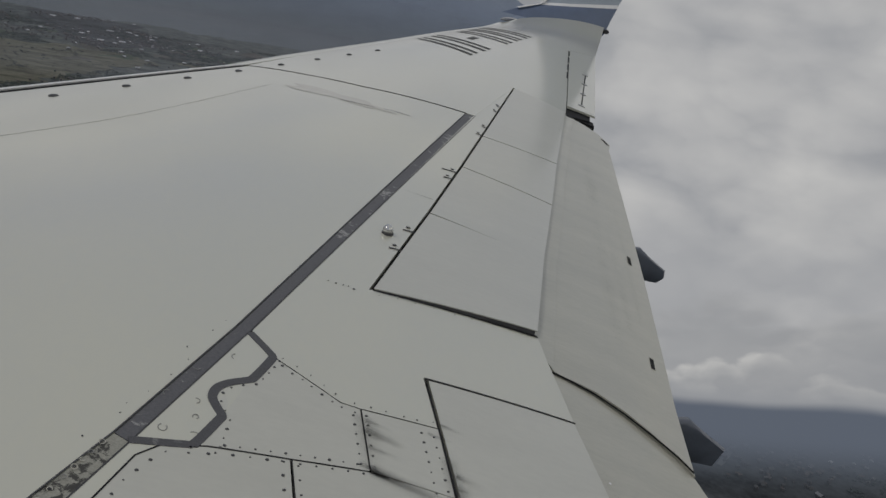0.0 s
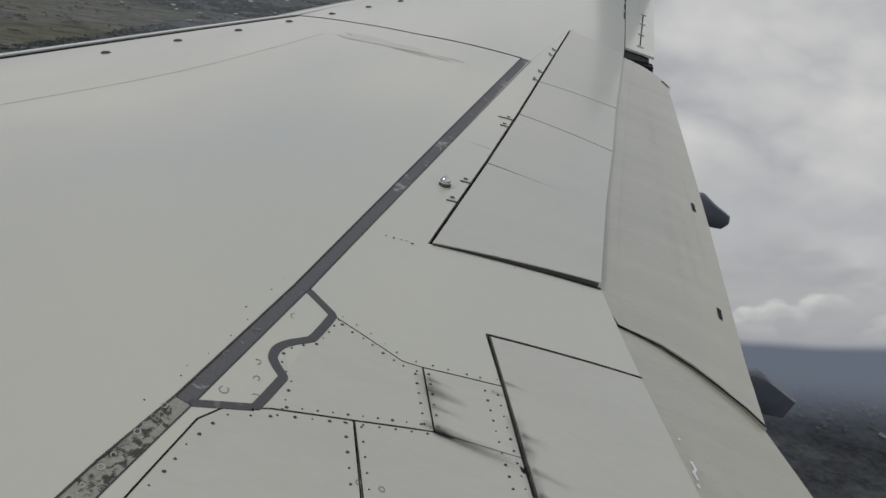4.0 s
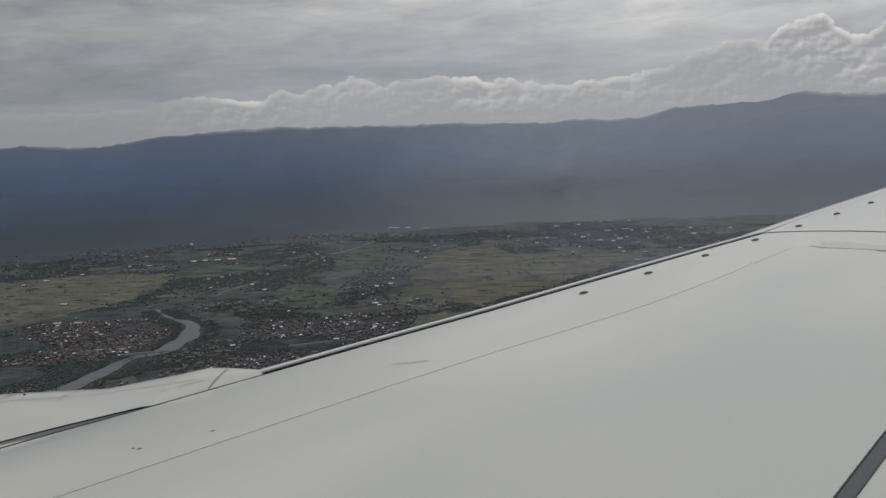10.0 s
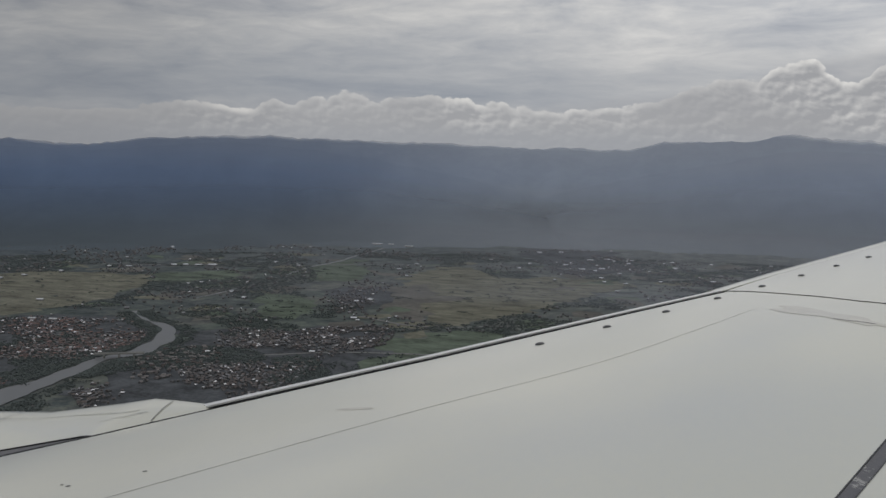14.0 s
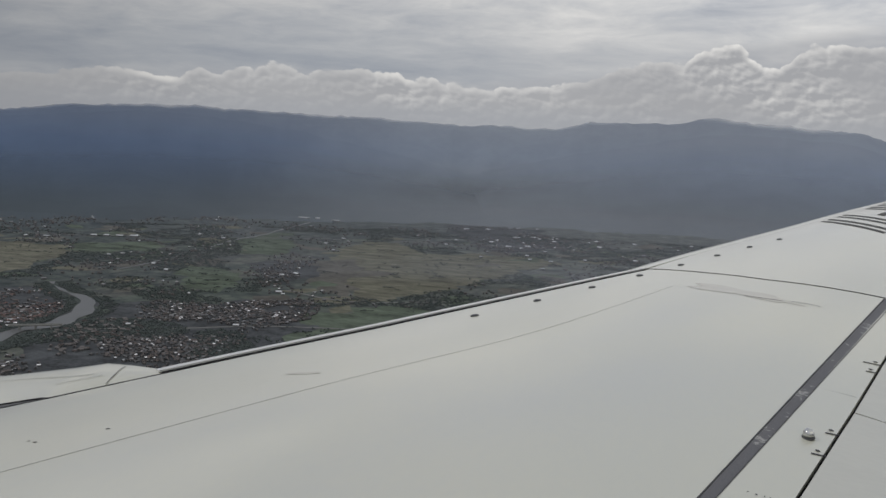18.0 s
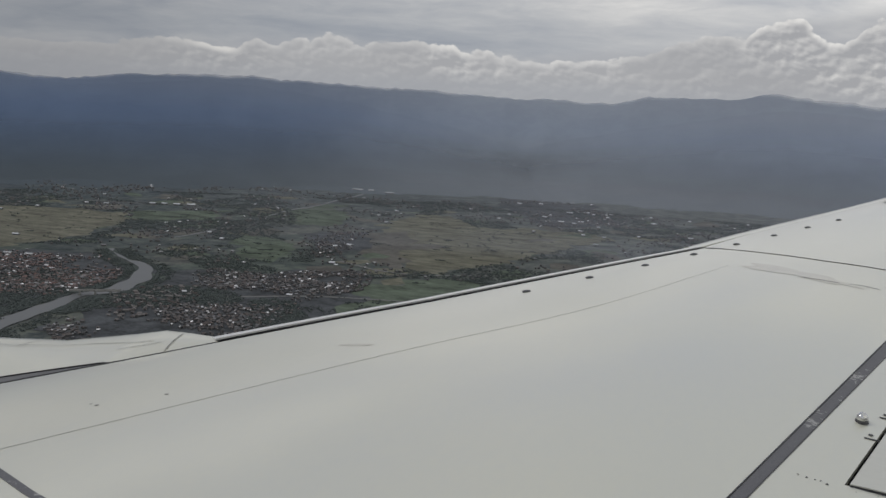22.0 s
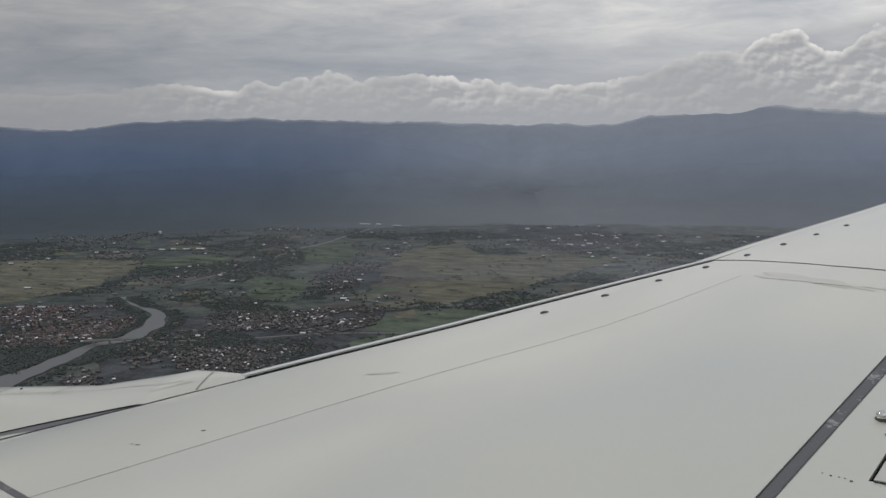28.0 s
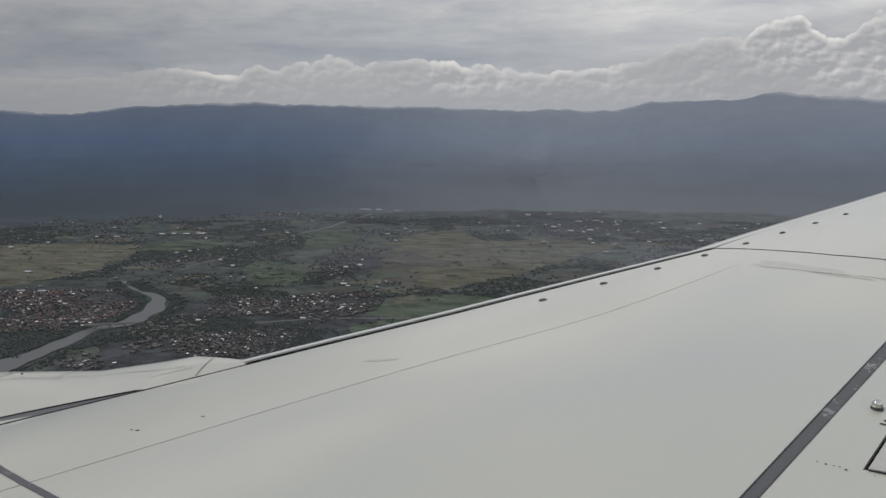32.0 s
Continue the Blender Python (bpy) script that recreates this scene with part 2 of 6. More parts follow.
build_sky()
sun = new("sun", bpy.data.lights.new("sun", "SUN"))
sun.data.energy, sun.data.angle, sun.data.color = 0.7, radians(14), (1.0, 0.97, 0.92)
sun.matrix_world = look((0, 0, 50), (0 - math.sin(SUN_AZ) * math.cos(SUN_EL) * 10, 0 - math.cos(SUN_AZ) * math.cos(SUN_EL) * 10, 50 - math.sin(SUN_EL) * 10))

# ---- materials ----
def surface(name, base, rough=0.5, metal=0.0, var=0.12, scale=3.0, grain=60.0, bump=0.0, coat=0.0, spec=0.5, tint=None, stretch=(1, 1, 1), per_object=0.0):
    """Base colour with a broad stain and a fine grain, both in metres."""
    m = bpy.data.materials.new(name)
    m.use_nodes = True
    tree = m.node_tree
    add = nodes_of(tree)
    L = tree.links.new
    coord = add("TexCoord")
    mp = add("Mapping")
    mp.inputs["Scale"].default_value = stretch
    L(coord.outputs["Object"], mp.inputs[0])
    wide = add("TexNoise", Scale=scale, Detail=6.0, Roughness=0.6)
    tight = add("TexNoise", Scale=grain, Detail=3.0, Roughness=0.6)
    L(mp.outputs[0], wide.inputs["Vector"]), L(mp.outputs[0], tight.inputs["Vector"])
    both = math_node(tree, add, "MULTIPLY_ADD", tight.outputs[0], 0.35, math_node(tree, add, "MULTIPLY", wide.outputs[0], 0.65))
    if per_object:
        info = add("ObjectInfo")
        both = math_node(tree, add, "MULTIPLY_ADD", info.outputs["Random"], per_object, math_node(tree, add, "SUBTRACT", both, per_object / 2))
    low = tuple(c * (1 - var) for c in base)
    high = tint or tuple(min(1, c * (1 + var)) for c in base)
    col = ramp(add, [(0.36, low), (0.64, high)])
    L(both, col.inputs[0])
    b = add("BsdfPrincipled", Roughness=rough, Metallic=metal)
    b.inputs["Coat Weight"].default_value = coat
    b.inputs["Coat Roughness"].default_value = 0.13
    b.inputs["Coat IOR"].default_value = 1.7
    b.inputs["Specular IOR Level"].default_value = spec
    L(col.outputs[0], b.inputs["Base Color"])
    r = add("MapRange")
    r.inputs[3].default_value, r.inputs[4].default_value = max(0.02, rough - 0.08), min(1, rough + 0.1)
    L(wide.outputs[0], r.inputs[0]), L(r.outputs[0], b.inputs["Roughness"])
    if bump:
        bp = add("Bump", Strength=bump, Distance=0.004)
        L(tight.outputs[0], bp.inputs["Height"]), L(bp.outputs[0], b.inputs["Normal"])
    out = add("OutputMaterial")
    L(b.outputs[0], out.inputs[0])
    return m


# faint cream tint variation puts mottled cloud reflection into the paint colour
PAINT = surface("wing_paint", (0.562, 0.563, 0.488), 0.4, tint=(0.582, 0.575, 0.480), var=0.01, scale=0.9, grain=25, coat=1.0, stretch=(1, 0.5, 1))
PAINT_AFT = surface("worn_wing_paint", (0.530, 0.527, 0.468), 0.42, var=0.045, scale=1.6, grain=30, coat=0.65, stretch=(0.5, 1.6, 1))
FLAP_PAINT = surface("flap_paint", (0.445, 0.436, 0.368), 0.45, var=0.09, scale=2.0, grain=40, coat=0.6, stretch=(0.35, 2.2, 1))
NOSE_METAL = surface("polished_leading_edge", (0.66, 0.66, 0.65), 0.4, metal=0.0, var=0.06, scale=2, coat=0.5)
# the dark inside open gaps and recesses is put into these colours
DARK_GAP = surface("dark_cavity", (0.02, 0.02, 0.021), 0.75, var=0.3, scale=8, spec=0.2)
GAP_GREY = surface("dark_gap_grey", (0.04, 0.04, 0.042), 0.7, var=0.25, scale=6)
WEDGE_GREY = surface("grey_gap_fill", (0.105, 0.105, 0.108), 0.6, var=0.2, scale=5)
RIVET = surface("rivet", (0.05, 0.05, 0.052), 0.5, var=0.3, scale=40)
FAIRING = surface("dark_blue_fairing", (0.085, 0.098, 0.125), 0.4, var=0.12, scale=5, coat=0.2)
WINGLET_BLUE = surface("winglet_blue", (0.10, 0.135, 0.215), 0.35, var=0.08, scale=3, coat=0.3)
WINGLET_GREY = surface("winglet_silver", (0.36, 0.41, 0.47), 0.35, var=0.06, scale=2, coat=0.3)
WHITE = surface("white_paint", (0.78, 0.78, 0.78), 0.35, var=0.04, scale=3, coat=0.3)
MARKING = surface("grey_marking", (0.085, 0.085, 0.082), 0.7, var=0.1, scale=6, spec=0.2)
SEAM_GREY = surface("seam_grey", (0.24, 0.24, 0.225), 0.5, var=0.15, scale=6)
STEEL = surface("bare_steel", (0.45, 0.45, 0.46), 0.35, metal=0.8, var=0.15, scale=20)
PATCH = surface("repaired_paint", (0.485, 0.465, 0.395), 0.5, var=0.10, scale=7, grain=60, coat=1.0)
LENS = surface("dark_lens", (0.05, 0.052, 0.055), 0.12, var=0.2, scale=20)


def scuffed(name, base, mark, where, sharp, scale, rough=0.6):
    """A plain coat with ragged scuffs or blotches in clusters."""
    m = bpy.data.materials.new(name)
    m.use_nodes = True
    tree = m.node_tree
    add = nodes_of(tree)
    L = tree.links.new
    coord = add("TexCoord")
    clusters = add("TexNoise", Scale=scale * 0.16, Detail=2.0)
    blots = add("TexNoise", Scale=scale, Detail=5.0, Roughness=0.65, Distortion=0.6)
    grain = add("TexNoise", Scale=scale * 5, Detail=3.0)
    for n in (clusters, blots, grain):
        L(coord.outputs["Object"], n.inputs["Vector"])
    f = math_node(tree, add, "MULTIPLY_ADD", clusters.outputs[0], 0.55, math_node(tree, add, "MULTIPLY", blots.outputs[0], 0.6))
    tone = ramp(add, [(0.3, tuple(c * 0.85 for c in base)), (0.7, tuple(c * 1.15 for c in base))])
    L(grain.outputs[0], tone.inputs[0])
    b = add("BsdfPrincipled", Roughness=rough)
    L(blend(tree, add, smooth(tree, add, f, where, where + sharp), tone.outputs[0], (*mark, 1)), b.inputs["Base Color"])
    bp = add("Bump", Strength=0.25, Distance=0.003)
    L(blots.outputs[0], bp.inputs["Height"]), L(bp.outputs[0], b.inputs["Normal"])
    out = add("OutputMaterial")
    L(b.outputs[0], out.inputs[0])
    return m


SEALANT = scuffed("grey_sealant", (0.112, 0.112, 0.120), (0.32, 0.32, 0.31), 0.64, 0.05, 26)
BEAD = scuffed("sealant_bead", (0.080, 0.080, 0.086), (0.18, 0.18, 0.18), 0.72, 0.05, 30)
SEALANT_WORN = scuffed("worn_sealant", (0.31, 0.305, 0.262), (0.050, 0.048, 0.042), 0.612, 0.06, 32)


def decal(name, colour, scale, low, high, stretch=(1, 1, 1), strength=0.8):
    """A stain that fades out by its own ragged shape: its UV's edge distance times noise."""
    m = bpy.data.materials.new(name)
    m.use_nodes = True
    tree = m.node_tree
    add = nodes_of(tree)
    L = tree.links.new
    coord = add("TexCoord")
    uv = add("SeparateXYZ")
    L(coord.outputs["UV"], uv.inputs[0])
    mp = add("Mapping")
    mp.inputs["Scale"].default_value = stretch
    L(coord.outputs["Object"], mp.inputs[0])
    n = add("TexNoise", Scale=scale, Detail=6.0, Roughness=0.65)
    L(mp.outputs[0], n.inputs["Vector"])
    across = math_node(tree, add, "SUBTRACT", 1.0, math_node(tree, add, "ABSOLUTE", math_node(tree, add, "MULTIPLY_ADD", uv.outputs[1], 2.0, -1.0)))
    along = math_node(tree, add, "SUBTRACT", 1.0, uv.outputs[0])
    start = math_node(tree, add, "MINIMUM", math_node(tree, add, "MULTIPLY", uv.outputs[0], 14.0), 1.0)
    fade = math_node(tree, add, "MULTIPLY", math_node(tree, add, "MULTIPLY", across, along), start)
    r = add("MapRange")
    r.inputs[1].default_value, r.inputs[2].default_value = low, high
    L(n.outputs[0], r.inputs[0])
    fac = math_node(tree, add, "MULTIPLY", math_node(tree, add, "MULTIPLY", fade, r.outputs[0]), strength)
    clear = add("BsdfTransparent")
    b = add("BsdfPrincipled", Roughness=0.7)
    b.inputs["Base Color"].default_value = (*colour, 1)
    mix = add("MixShader")
    L(fac, mix.inputs[0]), L(clear.outputs[0], mix.inputs[1]), L(b.outputs[0], mix.inputs[2])
    out = add("OutputMaterial")
    L(mix.outputs[0], out.inputs[0])
    return m


FLAP_SHADE_GRIME = decal("flap_shade_grime", (0.20, 0.18, 0.145), 9.0, 0.30, 0.75, (1.0, 1.0, 1), 0.10)
DOME = surface("polished_dome", (0.60, 0.60, 0.58), 0.15, metal=0.9, var=0.1, scale=30, coat=1.0)
SMUDGE = decal("soot_smudge", (0.045, 0.043, 0.040), 7.0, 0.05, 0.60, (0.8, 1.4, 1), 0.32)
SOOT = decal("soot_streak", (0.03, 0.028, 0.026), 16.0, 0.30, 0.75, (0.5, 3.0, 1), 0.66)


def haze_east(tree, add, coord):
    """How much pale haze is painted into the land colour: more towards the east, in ragged patches."""
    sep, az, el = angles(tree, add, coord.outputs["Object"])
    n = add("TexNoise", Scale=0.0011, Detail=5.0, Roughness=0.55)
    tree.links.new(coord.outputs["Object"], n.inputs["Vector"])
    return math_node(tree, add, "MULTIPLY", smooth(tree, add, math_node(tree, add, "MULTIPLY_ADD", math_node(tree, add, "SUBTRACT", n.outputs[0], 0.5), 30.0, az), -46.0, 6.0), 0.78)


def land_material():
    m = bpy.data.materials.new("valley_floor")
    m.use_nodes = True
    tree = m.node_tree
    add = nodes_of(tree)
    L = tree.links.new
    coord = add("TexCoord")
    wide = add("TexNoise", Scale=0.0022, Detail=6.0, Roughness=0.6, Distortion=0.6)
    plots = add("TexVoronoi", Scale=0.011, Randomness=0.9)
    warp = add("TexNoise", Scale=0.01, Detail=3.0)
    fine = add("TexNoise", Scale=0.06, Detail=6.0, Roughness=0.65)
    for n in (wide, warp, fine):
        L(coord.outputs["Object"], n.inputs["Vector"])
    shift = add("VectorMath", operation="MULTIPLY_ADD")
    L(warp.outputs["Color"], shift.inputs[0])
    shift.inputs[1].default_value = (45, 45, 0)
    L(coord.outputs["Object"], shift.inputs[2])
    L(shift.outputs[0], plots.inputs["Vector"])
    sep = add("SeparateColor")
    L(plots.outputs["Color"], sep.inputs[0])
    woods = ramp(add, [(0.35, (0.050, 0.060, 0.062)), (0.6, (0.074, 0.085, 0.082))])
    L(fine.outputs[0], woods.inputs[0])
    crops = ramp(add, [(0.1, (0.060, 0.073, 0.068)), (0.45, (0.072, 0.085, 0.074)), (0.7, (0.092, 0.094, 0.086)), (0.95, (0.070, 0.076, 0.077))])
    L(sep.outputs[0], crops.inputs[0])
    where = ramp(add, [(0.46, (0,) * 3), (0.56, (1,) * 3)])
    mixed = math_node(tree, add, "MULTIPLY_ADD", fine.outputs[0], 0.3, math_node(tree, add, "MULTIPLY", wide.outputs[0], 0.78))
    L(mixed, where.inputs[0])
    mix = add("Mix", data_type="RGBA")
    L(where.outputs[0], mix.inputs[0]), L(woods.outputs[0], mix.inputs[6]), L(crops.outputs[0], mix.inputs[7])
    b = add("BsdfPrincipled", Roughness=0.95)
    b.inputs["Specular IOR Level"].default_value = 0.1
    # far off the land colour turns bluish: aerial haze painted in, over woodland
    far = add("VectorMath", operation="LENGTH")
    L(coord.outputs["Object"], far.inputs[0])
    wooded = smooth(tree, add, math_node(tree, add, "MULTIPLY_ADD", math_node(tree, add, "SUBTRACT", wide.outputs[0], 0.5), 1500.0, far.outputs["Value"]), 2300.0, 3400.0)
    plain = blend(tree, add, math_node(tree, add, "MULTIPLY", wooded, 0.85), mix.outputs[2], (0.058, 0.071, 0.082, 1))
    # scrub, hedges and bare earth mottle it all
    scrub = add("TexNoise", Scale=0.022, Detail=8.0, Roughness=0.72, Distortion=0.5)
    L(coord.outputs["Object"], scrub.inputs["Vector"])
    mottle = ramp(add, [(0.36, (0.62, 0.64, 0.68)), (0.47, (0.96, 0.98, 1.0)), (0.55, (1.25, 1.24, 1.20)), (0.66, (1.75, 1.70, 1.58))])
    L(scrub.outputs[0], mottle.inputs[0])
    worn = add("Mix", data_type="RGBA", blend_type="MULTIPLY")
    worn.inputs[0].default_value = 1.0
    L(blend(tree, add, haze_east(tree, add, coord), plain, (0.116, 0.123, 0.118, 1)), worn.inputs[6]), L(mottle.outputs[0], worn.inputs[7])
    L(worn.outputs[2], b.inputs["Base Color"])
    out = add("OutputMaterial")
    L(b.outputs[0], out.inputs[0])
    return m


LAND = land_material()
FIELD_DRY = surface("dry_grass_field", (0.128, 0.126, 0.098), 0.95, var=0.5, scale=0.016, grain=0.11, spec=0.1, stretch=(0.8, 2.0, 1))
FIELD_GREEN = surface("green_rice_field", (0.090, 0.110, 0.084), 0.95, var=0.5, scale=0.018, grain=0.13, spec=0.1, stretch=(0.8, 2.0, 1))
FIELD_BROWN = surface("ploughed_field", (0.112, 0.108, 0.098), 0.95, var=0.35, scale=0.012, grain=0.1, spec=0.1)
TOWN_GROUND = surface("town_ground", (0.066, 0.071, 0.076), 0.95, var=0.5, scale=0.03, grain=0.2, spec=0.1)
RIVER = surface("river_water", (0.105, 0.11, 0.112), 0.45, var=0.08, scale=0.02, grain=0.3)
def hazed_slope_material(name, tone, mist=0.0, veil=0.8):
    """Forested slopes with aerial haze painted into the colour: green at the foot, bluish above, paler beyond the side
    valley, with glens and spurs.
    """
    m = bpy.data.materials.new(name)
    m.use_nodes = True
    tree = m.node_tree
    add = nodes_of(tree)
    L = tree.links.new
    coord = add("TexCoord")
    sep = add("SeparateXYZ")
    L(coord.outputs["Object"], sep.inputs[0])
    n = add("TexNoise", Scale=0.0024, Detail=7.0, Roughness=0.62, Distortion=0.8)
    fine = add("TexNoise", Scale=0.02, Detail=5.0, Roughness=0.65)
    L(coord.outputs["Object"], n.inputs["Vector"]), L(coord.outputs["Object"], fine.inputs["Vector"])
    unit, az, el = angles(tree, add, coord.outputs["Object"])
    # share of haze painted in along the azimuth; pale is the hazier colour
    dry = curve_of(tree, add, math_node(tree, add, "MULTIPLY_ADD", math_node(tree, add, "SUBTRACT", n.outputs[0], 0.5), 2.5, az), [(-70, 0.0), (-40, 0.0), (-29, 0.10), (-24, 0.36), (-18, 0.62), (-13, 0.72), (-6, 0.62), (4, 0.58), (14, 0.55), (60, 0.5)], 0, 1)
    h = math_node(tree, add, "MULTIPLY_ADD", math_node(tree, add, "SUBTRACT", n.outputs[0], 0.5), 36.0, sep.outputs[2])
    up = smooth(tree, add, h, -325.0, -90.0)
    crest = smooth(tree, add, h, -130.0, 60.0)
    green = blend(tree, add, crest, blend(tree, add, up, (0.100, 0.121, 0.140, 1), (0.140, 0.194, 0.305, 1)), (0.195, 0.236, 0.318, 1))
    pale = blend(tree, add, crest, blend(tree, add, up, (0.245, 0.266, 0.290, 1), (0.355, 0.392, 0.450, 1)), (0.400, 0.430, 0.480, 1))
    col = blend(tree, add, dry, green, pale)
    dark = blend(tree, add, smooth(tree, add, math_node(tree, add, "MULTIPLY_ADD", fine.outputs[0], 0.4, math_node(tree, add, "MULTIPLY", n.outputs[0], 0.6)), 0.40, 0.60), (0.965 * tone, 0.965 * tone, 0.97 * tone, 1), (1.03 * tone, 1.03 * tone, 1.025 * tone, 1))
    mul = add("Mix", data_type="RGBA", blend_type="MULTIPLY")
    mul.inputs[0].default_value = 1.0
    L(col, mul.inputs[6]), L(dark, mul.inputs[7])
    b = add("BsdfDiffuse", Roughness=1.0)
    L(mul.outputs[2], b.inputs[0])
    out = add("OutputMaterial")
    # towards the crests the slopes fade to clear, for thin drifting cloud and haze
    rise = add("Attribute")
    rise.attribute_name = "rise"
    drift = add("TexNoise", Scale=0.0016, Detail=4.0, Roughness=0.55)
    L(coord.outputs["Object"], drift.inputs["Vector"])
    edge = math_node(tree, add, "MULTIPLY_ADD", math_node(tree, add, "SUBTRACT", drift.outputs[0], 0.55), 0.12, rise.outputs["Fac"])
    clear = add("BsdfTransparent")
    mix = add("MixShader")
    L(math_node(tree, add, "MULTIPLY", smooth(tree, add, edge, mist, 1.02), veil), mix.inputs[0])
    L(b.outputs[0], mix.inputs[1]), L(clear.outputs[0], mix.inputs[2]), L(mix.outputs[0], out.inputs[0])
    return m


HAZED_FOREST_BACK = hazed_slope_material("hazed_mountain_forest", 1.0, 0.965)
HAZED_FOREST_FRONT = hazed_slope_material("hazed_shoulder_forest", 0.86, 0.30, 0.95)
HILL = hazed_slope_material("hazed_foothill_forest", 0.88, 0.75)
TREES = surface("tree_leaves", (0.076, 0.089, 0.086), 0.9, var=0.15, scale=0.05, grain=0.4, spec=0.1)
WALLS = surface("house_wall", (0.10, 0.10, 0.102), 0.8, var=0.3, scale=0.05, grain=0.5)


def roof_material(name, tile):
    m = bpy.data.materials.new(name)
    m.use_nodes = True
    tree = m.node_tree
    add = nodes_of(tree)
    L = tree.links.new
    geo = add("NewGeometry")
    col = ramp(add, [(0.0, (0.045, 0.046, 0.048)), (0.22, tile), (0.46, tuple(c * 1.25 for c in tile)), (0.62, (0.085, 0.086, 0.088)), (0.80, (0.055, 0.056, 0.060)), (0.88, (0.14, 0.14, 0.145)), (0.955, (0.30, 0.30, 0.31)), (1.0, (0.88, 0.88, 0.90))])
    L(geo.outputs["Random Per Island"], col.inputs[0])
    b = add("BsdfPrincipled", Roughness=0.6)
    L(col.outputs[0], b.inputs["Base Color"])
    out = add("OutputMaterial")
    L(b.outputs[0], out.inputs[0])
    return m


ROOFS = roof_material("house_roofs", (0.082, 0.066, 0.060))
ROOFS_RED = roof_material("red_house_roofs", (0.120, 0.072, 0.062))
ROOF_TILES = surface("tile_roof", (0.075, 0.060, 0.056), 0.8, var=0.3, scale=0.3, grain=2.0, tint=(0.15, 0.14, 0.138), per_object=0.6)
ROOF_WHITE = surface("bright_metal_roof", (0.52, 0.53, 0.55), 0.45, var=0.1, scale=0.06, grain=0.6)
ROOF_GREY = surface("grey_metal_roof", (0.38, 0.39, 0.40), 0.5, var=0.15, scale=0.06, grain=0.6)
CONCRETE = surface("bridge_concrete", (0.22, 0.22, 0.21), 0.85, var=0.15, scale=0.1, grain=0.8)


def cloud_backdrop_material():
    """Glowing backdrop: grey cloud with far hazy hills under it painted as emission, open at its ragged sides."""
    m = bpy.data.materials.new("cloud_backdrop")
    m.use_nodes = True
    tree = m.node_tree
    add = nodes_of(tree)
    L = tree.links.new
    coord = add("TexCoord")
    sep, az, el = angles(tree, add, coord.outputs["Object"])
    foot = curve_of(tree, add, az, [(8, -23.0), (25, -20.3), (38, -17.2), (60, -12.0)], -24, 0)
    n, light = puffs(tree, add, az, el, 13.0, 7.5, 2.2, 0.1)
    wide, wl = puffs(tree, add, az, el, 30.0, 16.0, 8.2, 0.1)
    tone = ramp(add, [(0.36, (0.37, 0.38, 0.40)), (0.48, (0.48, 0.483, 0.49)), (0.62, (0.59, 0.587, 0.58))])
    L(math_node(tree, add, "ADD", math_node(tree, add, "MULTIPLY_ADD", n, 0.4, math_node(tree, add, "MULTIPLY", wide, 0.6)), math_node(tree, add, "MULTIPLY", light, 0.35)), tone.inputs[0])
    up = math_node(tree, add, "SUBTRACT", el, foot)
    col = tone.outputs[0]
    for top, base, lit, w, t, seed, rag, soft, keep in ((10.5, (0.40, 0.408, 0.425, 1), (0.60, 0.597, 0.59, 1), 16.0, 8.0, 3.1, 8.0, 2.0, 0.7), (6.2, (0.33, 0.338, 0.352, 1), (0.52, 0.517, 0.51, 1), 14.0, 7.0, 4.4, 8.0, 1.6, 0.7), (2.4, (0.36, 0.367, 0.38, 1), (0.60, 0.595, 0.58, 1), 7.0, 4.2, 6.4, 6.0, 0.6, 0.7)):
        c2, m2 = heap(tree, add, az, up, top, base, lit, w, t, seed, rag, soft, 1.4, 0.15)
        col = blend(tree, add, math_node(tree, add, "MULTIPLY", m2, keep), col, c2)
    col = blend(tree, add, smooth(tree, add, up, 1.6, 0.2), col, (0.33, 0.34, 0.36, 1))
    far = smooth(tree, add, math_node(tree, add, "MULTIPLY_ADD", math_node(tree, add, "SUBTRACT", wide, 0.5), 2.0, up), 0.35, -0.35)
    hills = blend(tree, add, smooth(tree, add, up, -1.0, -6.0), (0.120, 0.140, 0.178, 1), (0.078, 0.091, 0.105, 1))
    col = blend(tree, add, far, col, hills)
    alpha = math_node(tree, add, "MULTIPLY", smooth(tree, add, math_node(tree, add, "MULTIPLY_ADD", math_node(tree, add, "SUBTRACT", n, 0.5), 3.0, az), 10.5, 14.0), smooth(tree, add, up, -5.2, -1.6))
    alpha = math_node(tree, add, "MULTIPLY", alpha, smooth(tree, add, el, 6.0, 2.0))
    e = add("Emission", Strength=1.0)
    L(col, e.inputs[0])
    clear = add("BsdfTransparent")
    mix = add("MixShader")
    L(alpha, mix.inputs[0]), L(clear.outputs[0], mix.inputs[1]), L(e.outputs[0], mix.inputs[2])
    out = add("OutputMaterial")
    L(mix.outputs[0], out.inputs[0])
    return m


CLOUD_BACKDROP = cloud_backdrop_material()


